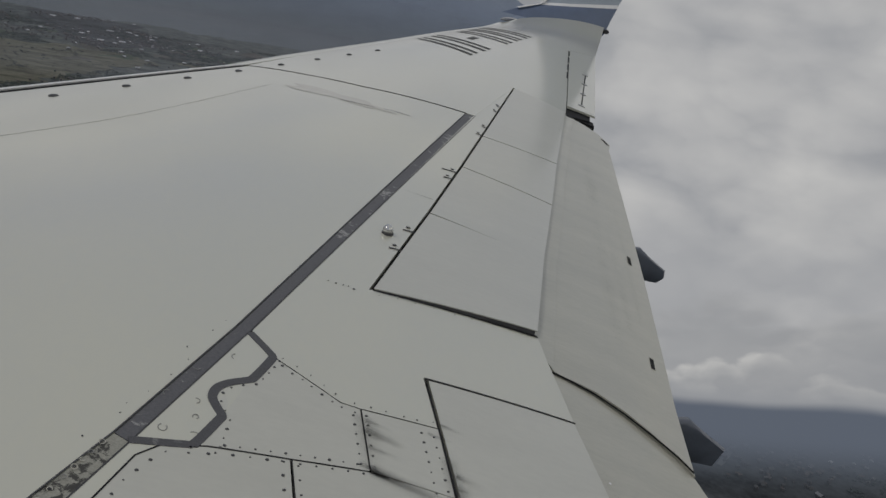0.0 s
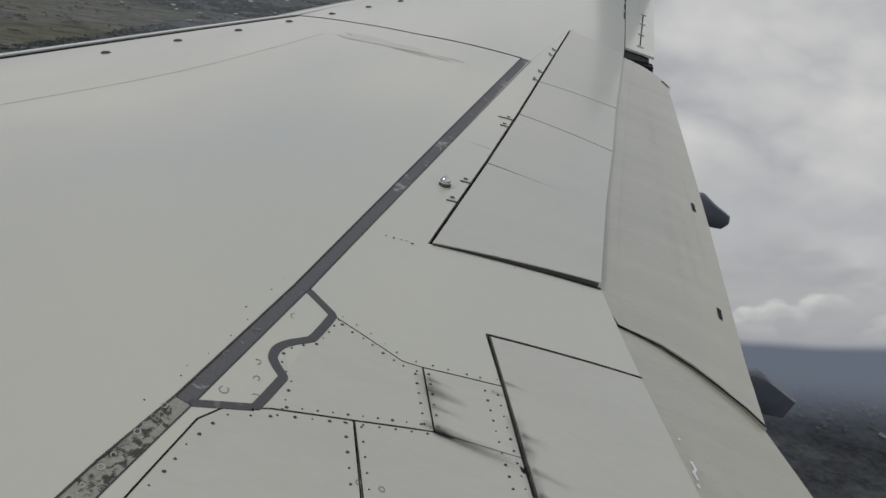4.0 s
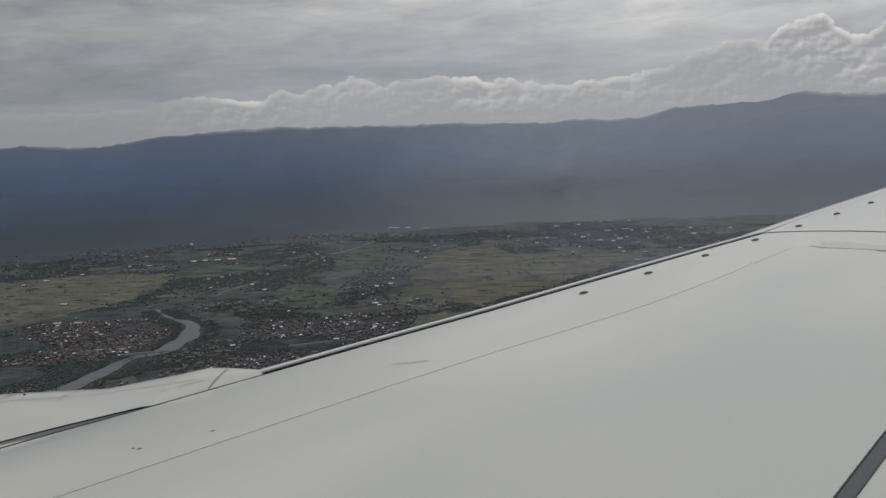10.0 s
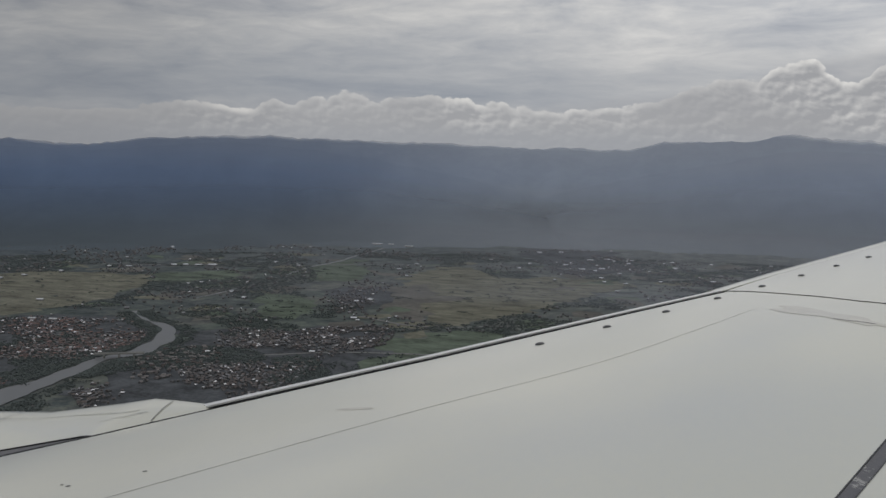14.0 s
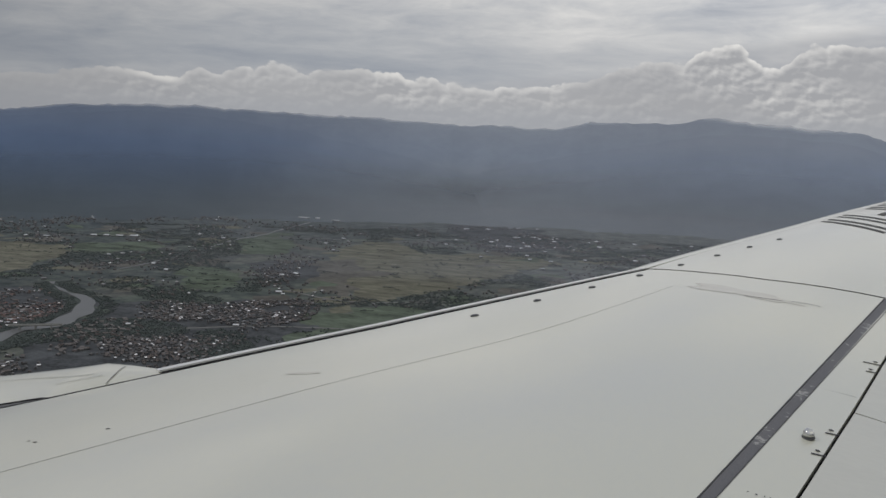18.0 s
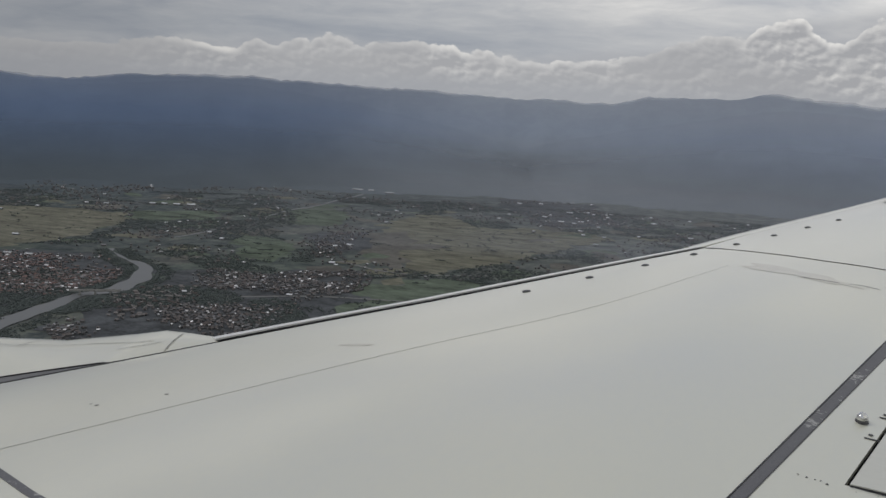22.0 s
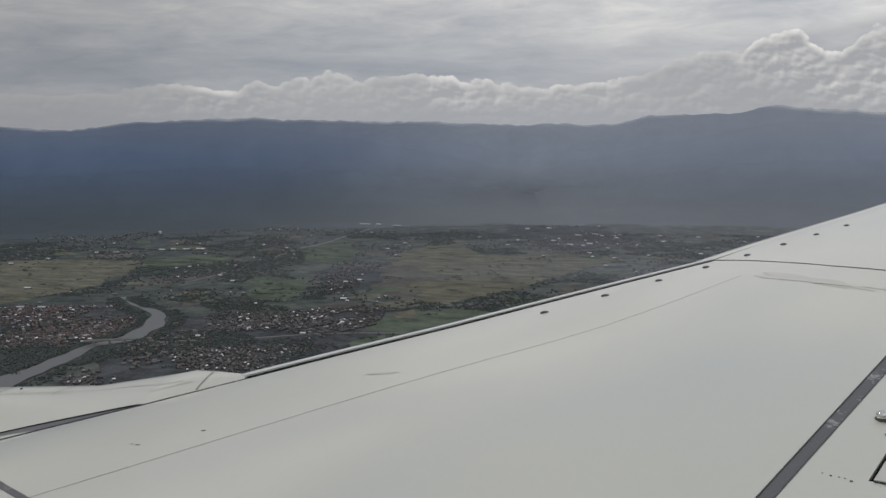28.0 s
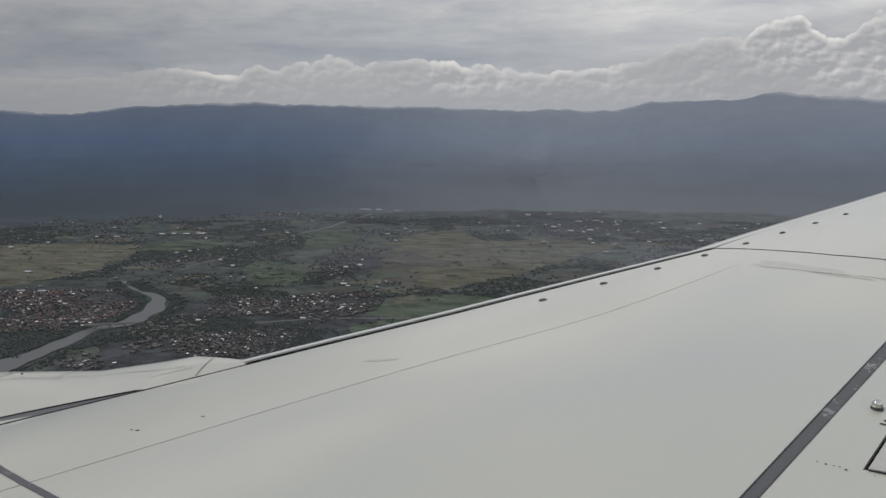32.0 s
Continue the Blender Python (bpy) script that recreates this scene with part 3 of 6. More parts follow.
def haze_material():
    """Thin ground haze: mostly clear, thickest a little above the ground and in drifting patches."""
    m = bpy.data.materials.new("valley_haze")
    m.use_nodes = True
    tree = m.node_tree
    add = nodes_of(tree)
    L = tree.links.new
    coord = add("TexCoord")
    unit, az, el = angles(tree, add, coord.outputs["Object"])
    n = add("TexNoise", Scale=0.0013, Detail=4.0, Roughness=0.5)
    L(coord.outputs["Object"], n.inputs["Vector"])
    rise = add("Attribute")
    rise.attribute_name = "rise"
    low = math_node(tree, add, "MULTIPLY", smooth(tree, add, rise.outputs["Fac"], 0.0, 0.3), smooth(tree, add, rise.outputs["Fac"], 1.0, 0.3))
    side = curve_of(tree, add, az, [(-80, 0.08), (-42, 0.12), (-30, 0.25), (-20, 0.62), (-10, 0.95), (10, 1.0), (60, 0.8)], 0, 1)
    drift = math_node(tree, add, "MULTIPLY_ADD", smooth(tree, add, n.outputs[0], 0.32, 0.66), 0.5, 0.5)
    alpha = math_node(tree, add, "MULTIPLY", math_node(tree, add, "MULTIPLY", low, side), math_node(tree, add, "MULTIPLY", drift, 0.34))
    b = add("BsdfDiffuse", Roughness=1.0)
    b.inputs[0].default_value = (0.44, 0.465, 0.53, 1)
    clear = add("BsdfTransparent")
    mix = add("MixShader")
    out = add("OutputMaterial")
    L(alpha, mix.inputs[0]), L(clear.outputs[0], mix.inputs[1]), L(b.outputs[0], mix.inputs[2]), L(mix.outputs[0], out.inputs[0])
    return m


HAZE = haze_material()


# ---- mesh helpers ----
def mesh_of(name, bm, mat, smooth=True, sharp=0.6):
    bmesh.ops.recalc_face_normals(bm, faces=bm.faces[:])
    for f in bm.faces:
        f.smooth = smooth
    if smooth and sharp:
        for e in bm.edges:
            if len(e.link_faces) == 2 and e.calc_face_angle(0) > sharp:
                e.smooth = False
    me = bpy.data.meshes.new(name)
    bm.to_mesh(me)
    bm.free()
    if mat:
        me.materials.append(mat)
    return me


def part(name, bm, mat, parent, label="", smooth=True, sharp=0.6):
    ob = new(name, mesh_of(name, bm, mat, smooth, sharp))
    ob.parent = parent
    return tagged(ob, label) if label else ob


def thing(name, bm, mat, label, category, group="", kind="", smooth=True, sharp=0.6):
    return tagged(new(name, mesh_of(name, bm, mat, smooth, sharp)), label, category, group, kind)


def raw_thing(name, verts, faces, mat, label, category, group="", kind="", smooth=False):
    me = bpy.data.meshes.new(name)
    me.from_pydata(verts, [], faces)
    me.materials.append(mat)
    if smooth:
        me.polygons.foreach_set("use_smooth", [True] * len(me.polygons))
    me.update()
    return tagged(new(name, me), label, category, group, kind)

# ---- the valley ----
GROUND = -318.0


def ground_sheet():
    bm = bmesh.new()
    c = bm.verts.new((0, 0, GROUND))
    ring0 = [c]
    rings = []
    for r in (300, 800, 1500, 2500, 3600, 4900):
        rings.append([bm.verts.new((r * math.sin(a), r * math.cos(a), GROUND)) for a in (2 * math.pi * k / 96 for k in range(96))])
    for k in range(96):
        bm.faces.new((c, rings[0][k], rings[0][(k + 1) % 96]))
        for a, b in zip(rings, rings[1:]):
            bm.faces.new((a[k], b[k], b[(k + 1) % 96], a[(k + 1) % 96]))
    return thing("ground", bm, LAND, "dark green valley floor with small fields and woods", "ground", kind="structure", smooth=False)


ground_sheet()


def flat_patch(pts, z, wobble=0.0, sub=6):
    """A flat outline with ragged sides, laid just over the ground."""
    bm = bmesh.new()
    out = []
    for (x0, y0), (x1, y1) in zip(pts, pts[1:] + pts[:1]):
        for k in range(sub):
            f = k / sub
            x, y = x0 + (x1 - x0) * f, y0 + (y1 - y0) * f
            n = noise.noise_vector((x * 0.02, y * 0.02, z)) * wobble
            out.append(bm.verts.new((x + n.x, y + n.y, z)))
    bm.faces.new(out)
    bmesh.ops.triangulate(bm, faces=bm.faces[:])
    return bm


FIELDS = [
    ("field_dry", FIELD_DRY, "broad dry yellow grass field", [(-969, 2381), (-964, 2493), (-877, 2548), (-762, 2374), (-645, 2439), (-450, 2459), (-418, 2363), (-519, 1932), (-607, 1668), (-695, 1717), (-796, 1995), (-894, 2030)]),
    ("field_brown", FIELD_BROWN, "bare brown ploughed field", [(-925, 2098), (-873, 2185), (-766, 1927), (-705, 1713), (-754, 1715), (-856, 1856)]),
    ("field_green", FIELD_GREEN, "bright green rice field between trees", [(-1083, 1734), (-1121, 1864), (-1018, 1856), (-919, 1724), (-907, 1612), (-970, 1593)]),
    ("field_green", FIELD_GREEN, "green field among dark trees", [(-1306, 2394), (-1238, 2522), (-1119, 2383), (-1051, 2176), (-1120, 2097)]),
    ("field_green", FIELD_GREEN, "light green field before the long sheds", [(-1554, 2036), (-1430, 2178), (-1340, 2117), (-1387, 1945), (-1474, 1931)]),
    ("field_green", FIELD_GREEN, "long green field along the town", [(-692, 1302), (-642, 1489), (-588, 1615), (-430, 1640), (-480, 1380), (-581, 1160)]),
    ("field_dry", FIELD_DRY, "yellowed pasture with scattered trees", [(-2013, 1766), (-1748, 1972), (-1568, 2010), (-1480, 1939), (-1382, 1678), (-1381, 1511), (-1425, 1384), (-1436, 1233), (-1503, 1128), (-1962, 1477)]),
    ("field_pale", FIELD_BROWN, "small pale bare plot beside the town", [(-832, 1596), (-781, 1645), (-750, 1594), (-806, 1557)]),
    ("field_pale", FIELD_DRY, "small pale dry plot beside the town", [(-757, 1505), (-733, 1546), (-708, 1506), (-734, 1471)]),
    ("field_pale", FIELD_DRY, "small pale dry plot beside the town", [(-661, 1555), (-645, 1609), (-612, 1555), (-638, 1515)]),
]
for i, (name, mat, label, pts) in enumerate(FIELDS):
    thing(name, flat_patch(pts, GROUND + 0.1 + 0.03 * i, 10 if name == "field_pale" else 45, 12), mat, label, "field", kind="structure", smooth=False)

# small plots between the large fields
TOWN_SPOTS = [(-1200, 1180, 330), (-800, 1330, 300), (-930, 1880, 120), (-640, 3000, 300)]
plot_rng = random.Random(23)
PLOTS = 0
while PLOTS < 150:
    az, d = radians(plot_rng.uniform(-48, 6)), plot_rng.uniform(1550, 3000)
    px, py = d * math.sin(az), d * math.cos(az)
    if any(math.hypot(px - a, py - b) < c for a, b, c in TOWN_SPOTS):
        continue
    turn, w, h = plot_rng.uniform(0, 3.1), plot_rng.uniform(25, 85), plot_rng.uniform(20, 50)
    pts = []
    for k in range(6):
        a = k * math.pi / 3 + plot_rng.uniform(-0.3, 0.3)
        u, v = math.cos(a) * w * plot_rng.uniform(0.7, 1.1), math.sin(a) * h * plot_rng.uniform(0.7, 1.1)
        pts.append((px + u * math.cos(turn) - v * math.sin(turn), py + u * math.sin(turn) + v * math.cos(turn)))
    mat, label = plot_rng.choice(((FIELD_GREEN, "small green plot between hedges"), (FIELD_GREEN, "small green plot between hedges"), (FIELD_DRY, "small dry yellowed plot"), (FIELD_BROWN, "small bare brown plot")))
    thing("field_plot", flat_patch(pts, GROUND + 0.02 + 0.0008 * PLOTS, 10, 4), mat, label, "field", kind="structure", smooth=False)
    PLOTS += 1

TOWNS = [[(-1381, 1035), (-1393, 1196), (-1386, 1371), (-1326, 1449), (-1220, 1480), (-1125, 1433), (-1043, 1354), (-1013, 1269), (-1015, 1205), (-995, 1086), (-976, 964), (-960, 821), (-1072, 733), (-1300, 800)],
         [(-932, 1149), (-966, 1309), (-1005, 1410), (-947, 1480), (-849, 1510), (-800, 1589), (-742, 1613), (-673, 1559), (-640, 1420), (-600, 1179), (-621, 949), (-793, 911), (-886, 987)],
         [(-1064, 1994), (-925, 2098), (-848, 1958), (-843, 1776), (-881, 1749)],
         [(180, 380), (700, 380), (760, 640), (420, 760), (240, 640)],
         [(-928, 3150), (-626, 3200), (-442, 2701), (-588, 2512), (-800, 2800)]]
for i, pts in enumerate(TOWNS):
    thing("town_ground", flat_patch(pts, GROUND + 0.5 + 0.03 * i, 50, 10), TOWN_GROUND, "grey trodden ground between town houses", "ground", kind="structure", smooth=False)


def ribbon(points, widths, z, wobble=0.0):
    """A winding strip along a smoothed line."""
    P = [Vector((x, y, 0)) for x, y in points]
    line, wide = [], []
    for i in range(len(P) - 1):
        a, b, c, d = P[max(i - 1, 0)], P[i], P[i + 1], P[min(i + 2, len(P) - 1)]
        for k in range(8):
            t = k / 8
            line.append(0.5 * (2 * b + (c - a) * t + (2 * a - 5 * b + 4 * c - d) * t * t + (3 * b - a - 3 * c + d) * t ** 3))
            wide.append(widths[i] + (widths[i + 1] - widths[i]) * t)
    line.append(P[-1]), wide.append(widths[-1])
    bm = bmesh.new()
    prev = None
    for i, p in enumerate(line):
        d = (line[min(i + 1, len(line) - 1)] - line[max(i - 1, 0)]).normalized()
        s = Vector((d.y, -d.x, 0))
        n1, n2 = noise.noise((p.x * 0.02, p.y * 0.02, 1.0)) * wobble, noise.noise((p.x * 0.02, p.y * 0.02, 9.0)) * wobble
        l, r = bm.verts.new((*(p - s * (wide[i] / 2 + n1)).xy, z)), bm.verts.new((*(p + s * (wide[i] / 2 + n2)).xy, z))
        if prev:
            bm.faces.new((prev[0], prev[1], r, l))
        prev = (l, r)
    return bm


RIVER_LINE = [(-915, 640), (-940, 752), (-943, 853), (-948, 941), (-963, 1051), (-977, 1123), (-984, 1174), (-972, 1216), (-978, 1274), (-1003, 1343), (-1035, 1397), (-1082, 1443), (-1125, 1461), (-1180, 1500), (-1225, 1545)]
RIVER_WIDE = [90, 84, 70, 50, 31, 26, 26, 36, 38, 34, 28, 20, 14, 9, 2]
thing("river", ribbon(RIVER_LINE, RIVER_WIDE, GROUND + 1.2, 10), RIVER, "pale grey winding river between wooded banks", "water", kind="structure", smooth=False)
thing("river_arm", ribbon([(-1222, 1740), (-1215, 1818), (-1218, 1900)], [2, 11, 2], GROUND + 1.2, 5), RIVER, "short pale reach of the upper river", "water", kind="structure", smooth=False)
thing("river_arm", ribbon([(-1240, 2130), (-1274, 2320), (-1270, 2480), (-1290, 2640), (-1312, 2900)], [2, 13, 5, 12, 3], GROUND + 1.2, 7), RIVER, "pale upper river between trees", "water", kind="structure", smooth=False)
thing("river_arm", ribbon([(345, 660), (420, 740), (600, 800)], [4, 5, 4], GROUND + 1.3, 3), RIVER, "narrow grey river arm behind the wing", "water", kind="structure", smooth=False)
for line, w in (([(-2200, 2150), (-1870, 2120), (-1500, 2260), (-1100, 2500), (-600, 2660), (200, 2700)], 9), ([(-1500, 1130), (-1200, 1110), (-986, 1177), (-953, 1197), (-800, 1290), (-600, 1400), (0, 1500)], 8), ([(-807, 1690), (-640, 1640), (-400, 1790), (-100, 1900), (200, 1960)], 9)):
    thing("road", ribbon(line, [w] * len(line), GROUND + 0.9, 1), surface("road_grey", (0.13, 0.13, 0.125), 0.9, var=0.2, scale=0.05, grain=0.5), "grey country road between fields and houses", "road", kind="structure", smooth=False)


def box_bm(bm, cx, cy, cz, sx, sy, sz, turn=0.0):
    m = Matrix.Translation((cx, cy, cz)) @ Matrix.Rotation(turn, 4, "Z") @ Matrix.Diagonal((sx, sy, sz, 1))
    return bmesh.ops.create_cube(bm, size=1.0, matrix=m)["verts"]


def build_bridge():
    root = tagged(new("bridge"), "low concrete road bridge over the river", "bridge")
    root.matrix_world = pose(-969, 1187, GROUND, 0, 0, 31)
    bm = bmesh.new()
    box_bm(bm, 0, 0, 7.5, 74, 8, 1.2)
    part("deck", bm, CONCRETE, root)
    for s in (-1, 1):
        bm = bmesh.new()
        box_bm(bm, 0, s * 3.8, 8.6, 74, 0.3, 1.0)
        part("parapet", bm, CONCRETE, root)
    for x in (-22, 0, 22):
        bm = bmesh.new()
        box_bm(bm, x, 0, 3.5, 2.2, 7, 7)
        part("pier", bm, CONCRETE, root)


build_bridge()


def inside(pts, x, y):
    c = False
    for (x0, y0), (x1, y1) in zip(pts, pts[1:] + pts[:1]):
        if (y0 > y) != (y1 > y) and x < (x1 - x0) * (y - y0) / (y1 - y0) + x0:
            c = not c
    return c


def river_near(x, y, extra):
    for (a, b), w in zip(RIVER_LINE, RIVER_WIDE):
        if (a - x) ** 2 + (b - y) ** 2 < (w / 2 + extra + 30) ** 2:
            for (x0, y0), (x1, y1) in zip(RIVER_LINE, RIVER_LINE[1:]):
                dx, dy = x1 - x0, y1 - y0
                f = min(1, max(0, ((x - x0) * dx + (y - y0) * dy) / (dx * dx + dy * dy)))
                if (x - x0 - f * dx) ** 2 + (y - y0 - f * dy) ** 2 < (w / 2 + extra) ** 2:
                    return True
            return False
    return False


def gable(verts, walls, roofs, x, y, w, d, h, turn):
    """One house: four walls and a pitched roof with eaves."""
    i = len(verts)
    c, s = math.cos(turn), math.sin(turn)
    z = GROUND
    e = 0.5
    loc = [(-w, -d, 0), (w, -d, 0), (w, d, 0), (-w, d, 0), (-w, -d, h), (w, -d, h), (w, d, h), (-w, d, h)]
    walls_v = [(x + c * a - s * b, y + s * a + c * b, z + q) for a, b, q in loc]
    verts.extend(walls_v)
    for k in range(4):
        walls.append((i + k, i + (k + 1) % 4, i + 4 + (k + 1) % 4, i + 4 + k))
    j = len(verts)
    r = h + d * 0.6
    loc = [(-w - e, -d - e, h - 0.2), (w + e, -d - e, h - 0.2), (w + e, 0, r), (-w - e, 0, r), (w + e, d + e, h - 0.2), (-w - e, d + e, h - 0.2)]
    verts.extend((x + c * a - s * b, y + s * a + c * b, z + q) for a, b, q in loc)
    roofs.append((j, j + 1, j + 2, j + 3)), roofs.append((j + 3, j + 2, j + 4, j + 5))


def house_field(rng, pts, count, z_lift=2.3, size=1.0, roofs_of=ROOFS):
    verts, walls, roofs = [], [], []
    xs, ys = [p[0] for p in pts], [p[1] for p in pts]
    made = tries = 0
    while made < count and tries < count * 12:
        tries += 1
        x, y = rng.uniform(min(xs), max(xs)), rng.uniform(min(ys), max(ys))
        if not inside(pts, x, y) or river_near(x, y, 14) or any(inside(f[3], x, y) for f in FIELDS) or noise.noise((x * 0.006, y * 0.006, 3.0)) < -0.15 + 0.4 * rng.random():
            continue
        turn = 0.6 * noise.noise((x * 0.003, y * 0.003, 7.0)) * 3 + rng.choice((0, math.pi / 2)) + rng.uniform(-0.1, 0.1)
        k = size * rng.uniform(0.45, 0.8) * (1.6 if rng.random() < 0.06 else 1)
        gable(verts, walls, roofs, x, y, 4.6 * k, 3.3 * k, (z_lift + 2.2 * rng.uniform(0.9, 1.5)) * 0.6, turn)
        made += 1
    me = bpy.data.meshes.new("house_rows")
    me.from_pydata(verts, [], walls + roofs)
    me.materials.append(WALLS), me.materials.append(roofs_of)
    for k, p in enumerate(me.polygons):
        p.material_index = 0 if k < len(walls) else 1
    me.update()
    return tagged(new("house_rows", me), "dense low town houses with red, grey and bright roofs", "houses", kind="stuff")


def single_houses(pts, count, seed):
    """Houses that stand apart near the river, each a thing with walls, two roof slopes and a door."""
    r = random.Random(seed)
    meshes = []
    for w, d, h in ((2.7, 1.9, 2.2), (3.3, 2.1, 2.5), (2.2, 1.8, 2.0)):
        bm = bmesh.new()
        top = h + d * 0.6
        vs = [bm.verts.new(p) for p in ((-w, -d, 0), (w, -d, 0), (w, d, 0), (-w, d, 0), (-w, -d, h), (w, -d, h), (w, d, h), (-w, d, h), (-w, 0, top), (w, 0, top))]
        for f in ((0, 1, 5, 4), (2, 3, 7, 6), (1, 2, 6, 9, 5), (3, 0, 4, 8, 7)):
            bm.faces.new([vs[k] for k in f])
        walls = mesh_of("wall", bm, WALLS, False)
        slopes = []
        for s in (-1, 1):
            bm = bmesh.new()
            bm.faces.new([bm.verts.new(p) for p in ((-w - 0.5, s * (d + 0.5), h - 0.3), (w + 0.5, s * (d + 0.5), h - 0.3), (w + 0.5, 0, top + 0.05), (-w - 0.5, 0, top + 0.05))])
            g = bmesh.ops.extrude_face_region(bm, geom=bm.faces[:])
            bmesh.ops.translate(bm, verts=[v for v in g["geom"] if isinstance(v, bmesh.types.BMVert)], vec=(0, 0, 0.15))
            slopes.append(mesh_of("roof", bm, ROOF_TILES, False))
        bm = bmesh.new()
        box_bm(bm, 0, -d - 0.04, 0.75, 0.8, 0.08, 1.5)
        meshes.append((walls, slopes, mesh_of("door", bm, CONCRETE, False)))
    xs, ys = [p[0] for p in pts], [p[1] for p in pts]
    made = 0
    while made < count:
        x, y = r.uniform(min(xs), max(xs)), r.uniform(min(ys), max(ys))
        if not inside(pts, x, y) or river_near(x, y, 14):
            continue
        walls, slopes, door = meshes[made % 3]
        root = tagged(new("house"), "small low house with a tiled roof near the river", "house", "houses near the river")
        root.matrix_world = pose(x, y, GROUND + 0.5, 0, 0, r.choice((20, 110, 35, 125)) + r.uniform(-6, 6))
        for name, me in (("wall", walls), ("roof", slopes[0]), ("roof", slopes[1]), ("door", door)):
            new(name, me).parent = root
        made += 1


single_houses([(-930, 1150), (-960, 1280), (-880, 1330), (-800, 1200), (-840, 1060)], 130, 4)
single_houses([(-1040, 1150), (-1040, 1330), (-1130, 1400), (-1210, 1250), (-1130, 1090)], 110, 5)
rng = random.Random(11)
for pts, count, size, tiles in zip(TOWNS, (3000, 2300, 140, 1500, 260), (0.58, 0.60, 0.7, 0.5, 0.9), (ROOFS_RED, ROOFS, ROOFS, ROOFS, ROOFS)):
    house_field(rng, pts, count, 2.3, size, tiles)
scatter = [[(-2300, 1500), (-2500, 2500), (-1500, 2900), (-300, 3000), (500, 2900), (300, 1900), (-300, 1500), (-1300, 1500)], [(200, 700), (900, 700), (1500, 1700), (300, 1700)]]
house_field(rng, scatter[0], 2600, 2.3, 0.8), house_field(rng, scatter[1], 1500, 2.3, 0.42)


def hall(x, y, w, d, h, turn, mat, label):
    """A large shed or hall: body, two roof slopes, a ridge cap and doors."""
    root = tagged(new("hall_building"), label, "building", "large buildings in the valley")
    root.matrix_world = pose(x, y, GROUND + 0.3, 0, 0, turn)
    w, d, h = w * 0.45, d * 0.50, h * 0.5
    bm = bmesh.new()
    vs = [bm.verts.new(p) for p in ((-w, -d, 0), (w, -d, 0), (w, d, 0), (-w, d, 0), (-w, -d, h), (w, -d, h), (w, d, h), (-w, d, h), (-w, 0, h + d * 0.35), (w, 0, h + d * 0.35))]
    for f in ((0, 1, 5, 4), (2, 3, 7, 6), (1, 2, 6, 9, 5), (3, 0, 4, 8, 7)):
        bm.faces.new([vs[k] for k in f])
    part("wall", bm, WALLS, root, smooth=False)
    for s in (-1, 1):
        bm = bmesh.new()
        a = [bm.verts.new(p) for p in ((-w - 1, s * (d + 1), h - 0.3), (w + 1, s * (d + 1), h - 0.3), (w + 1, 0, h + d * 0.35 + 0.1), (-w - 1, 0, h + d * 0.35 + 0.1))]
        bm.faces.new(a)
        g = bmesh.ops.extrude_face_region(bm, geom=bm.faces[:])
        bmesh.ops.translate(bm, verts=[v for v in g["geom"] if isinstance(v, bmesh.types.BMVert)], vec=(0, 0, 0.4))
        part("roof", bm, mat, root, smooth=False)
    for k in range(3):
        bm = bmesh.new()
        box_bm(bm, -w * 0.6 + k * w * 0.6, -d - 0.1, h * 0.35, w * 0.2, 0.3, h * 0.7)
        part("door", bm, CONCRETE, root, smooth=False)


LONG, HALL, FAR, FARM = "long white-roofed shed at the edge of the plain", "grey-roofed hall beside the town", "bright works at the foot of the hills", "white-roofed farm shed in the pasture"
WORKS = [
    (-1610, 2194, 16, 8, 7, 12, ROOF_WHITE, LONG), (-1585, 2212, 14, 8, 7, 8, ROOF_WHITE, LONG), (-1552, 2222, 18, 8, 7, 10, ROOF_WHITE, LONG), (-1516, 2236, 24, 9, 8, 5, ROOF_WHITE, LONG),
    (-1692, 2111, 16, 7, 6, 8, ROOF_GREY, LONG), (-1739, 2089, 9, 6, 7, 20, ROOF_WHITE, LONG), (-1774, 1952, 10, 6, 6, 0, ROOF_WHITE, LONG), (-1794, 1849, 11, 6, 6, 10, ROOF_WHITE, LONG),
    (-1481, 1569, 14, 6, 5, 15, ROOF_WHITE, FARM), (-1328, 1387, 14, 7, 6, 20, ROOF_GREY, HALL), (-1289, 1398, 15, 7, 6, 10, ROOF_GREY, HALL),
    (-1164, 1315, 6, 4, 5, 5, ROOF_WHITE, "white-roofed hall among town houses"), (-1042, 1224, 10, 5, 5, 30, ROOF_GREY, "grey-roofed hall near the river")]
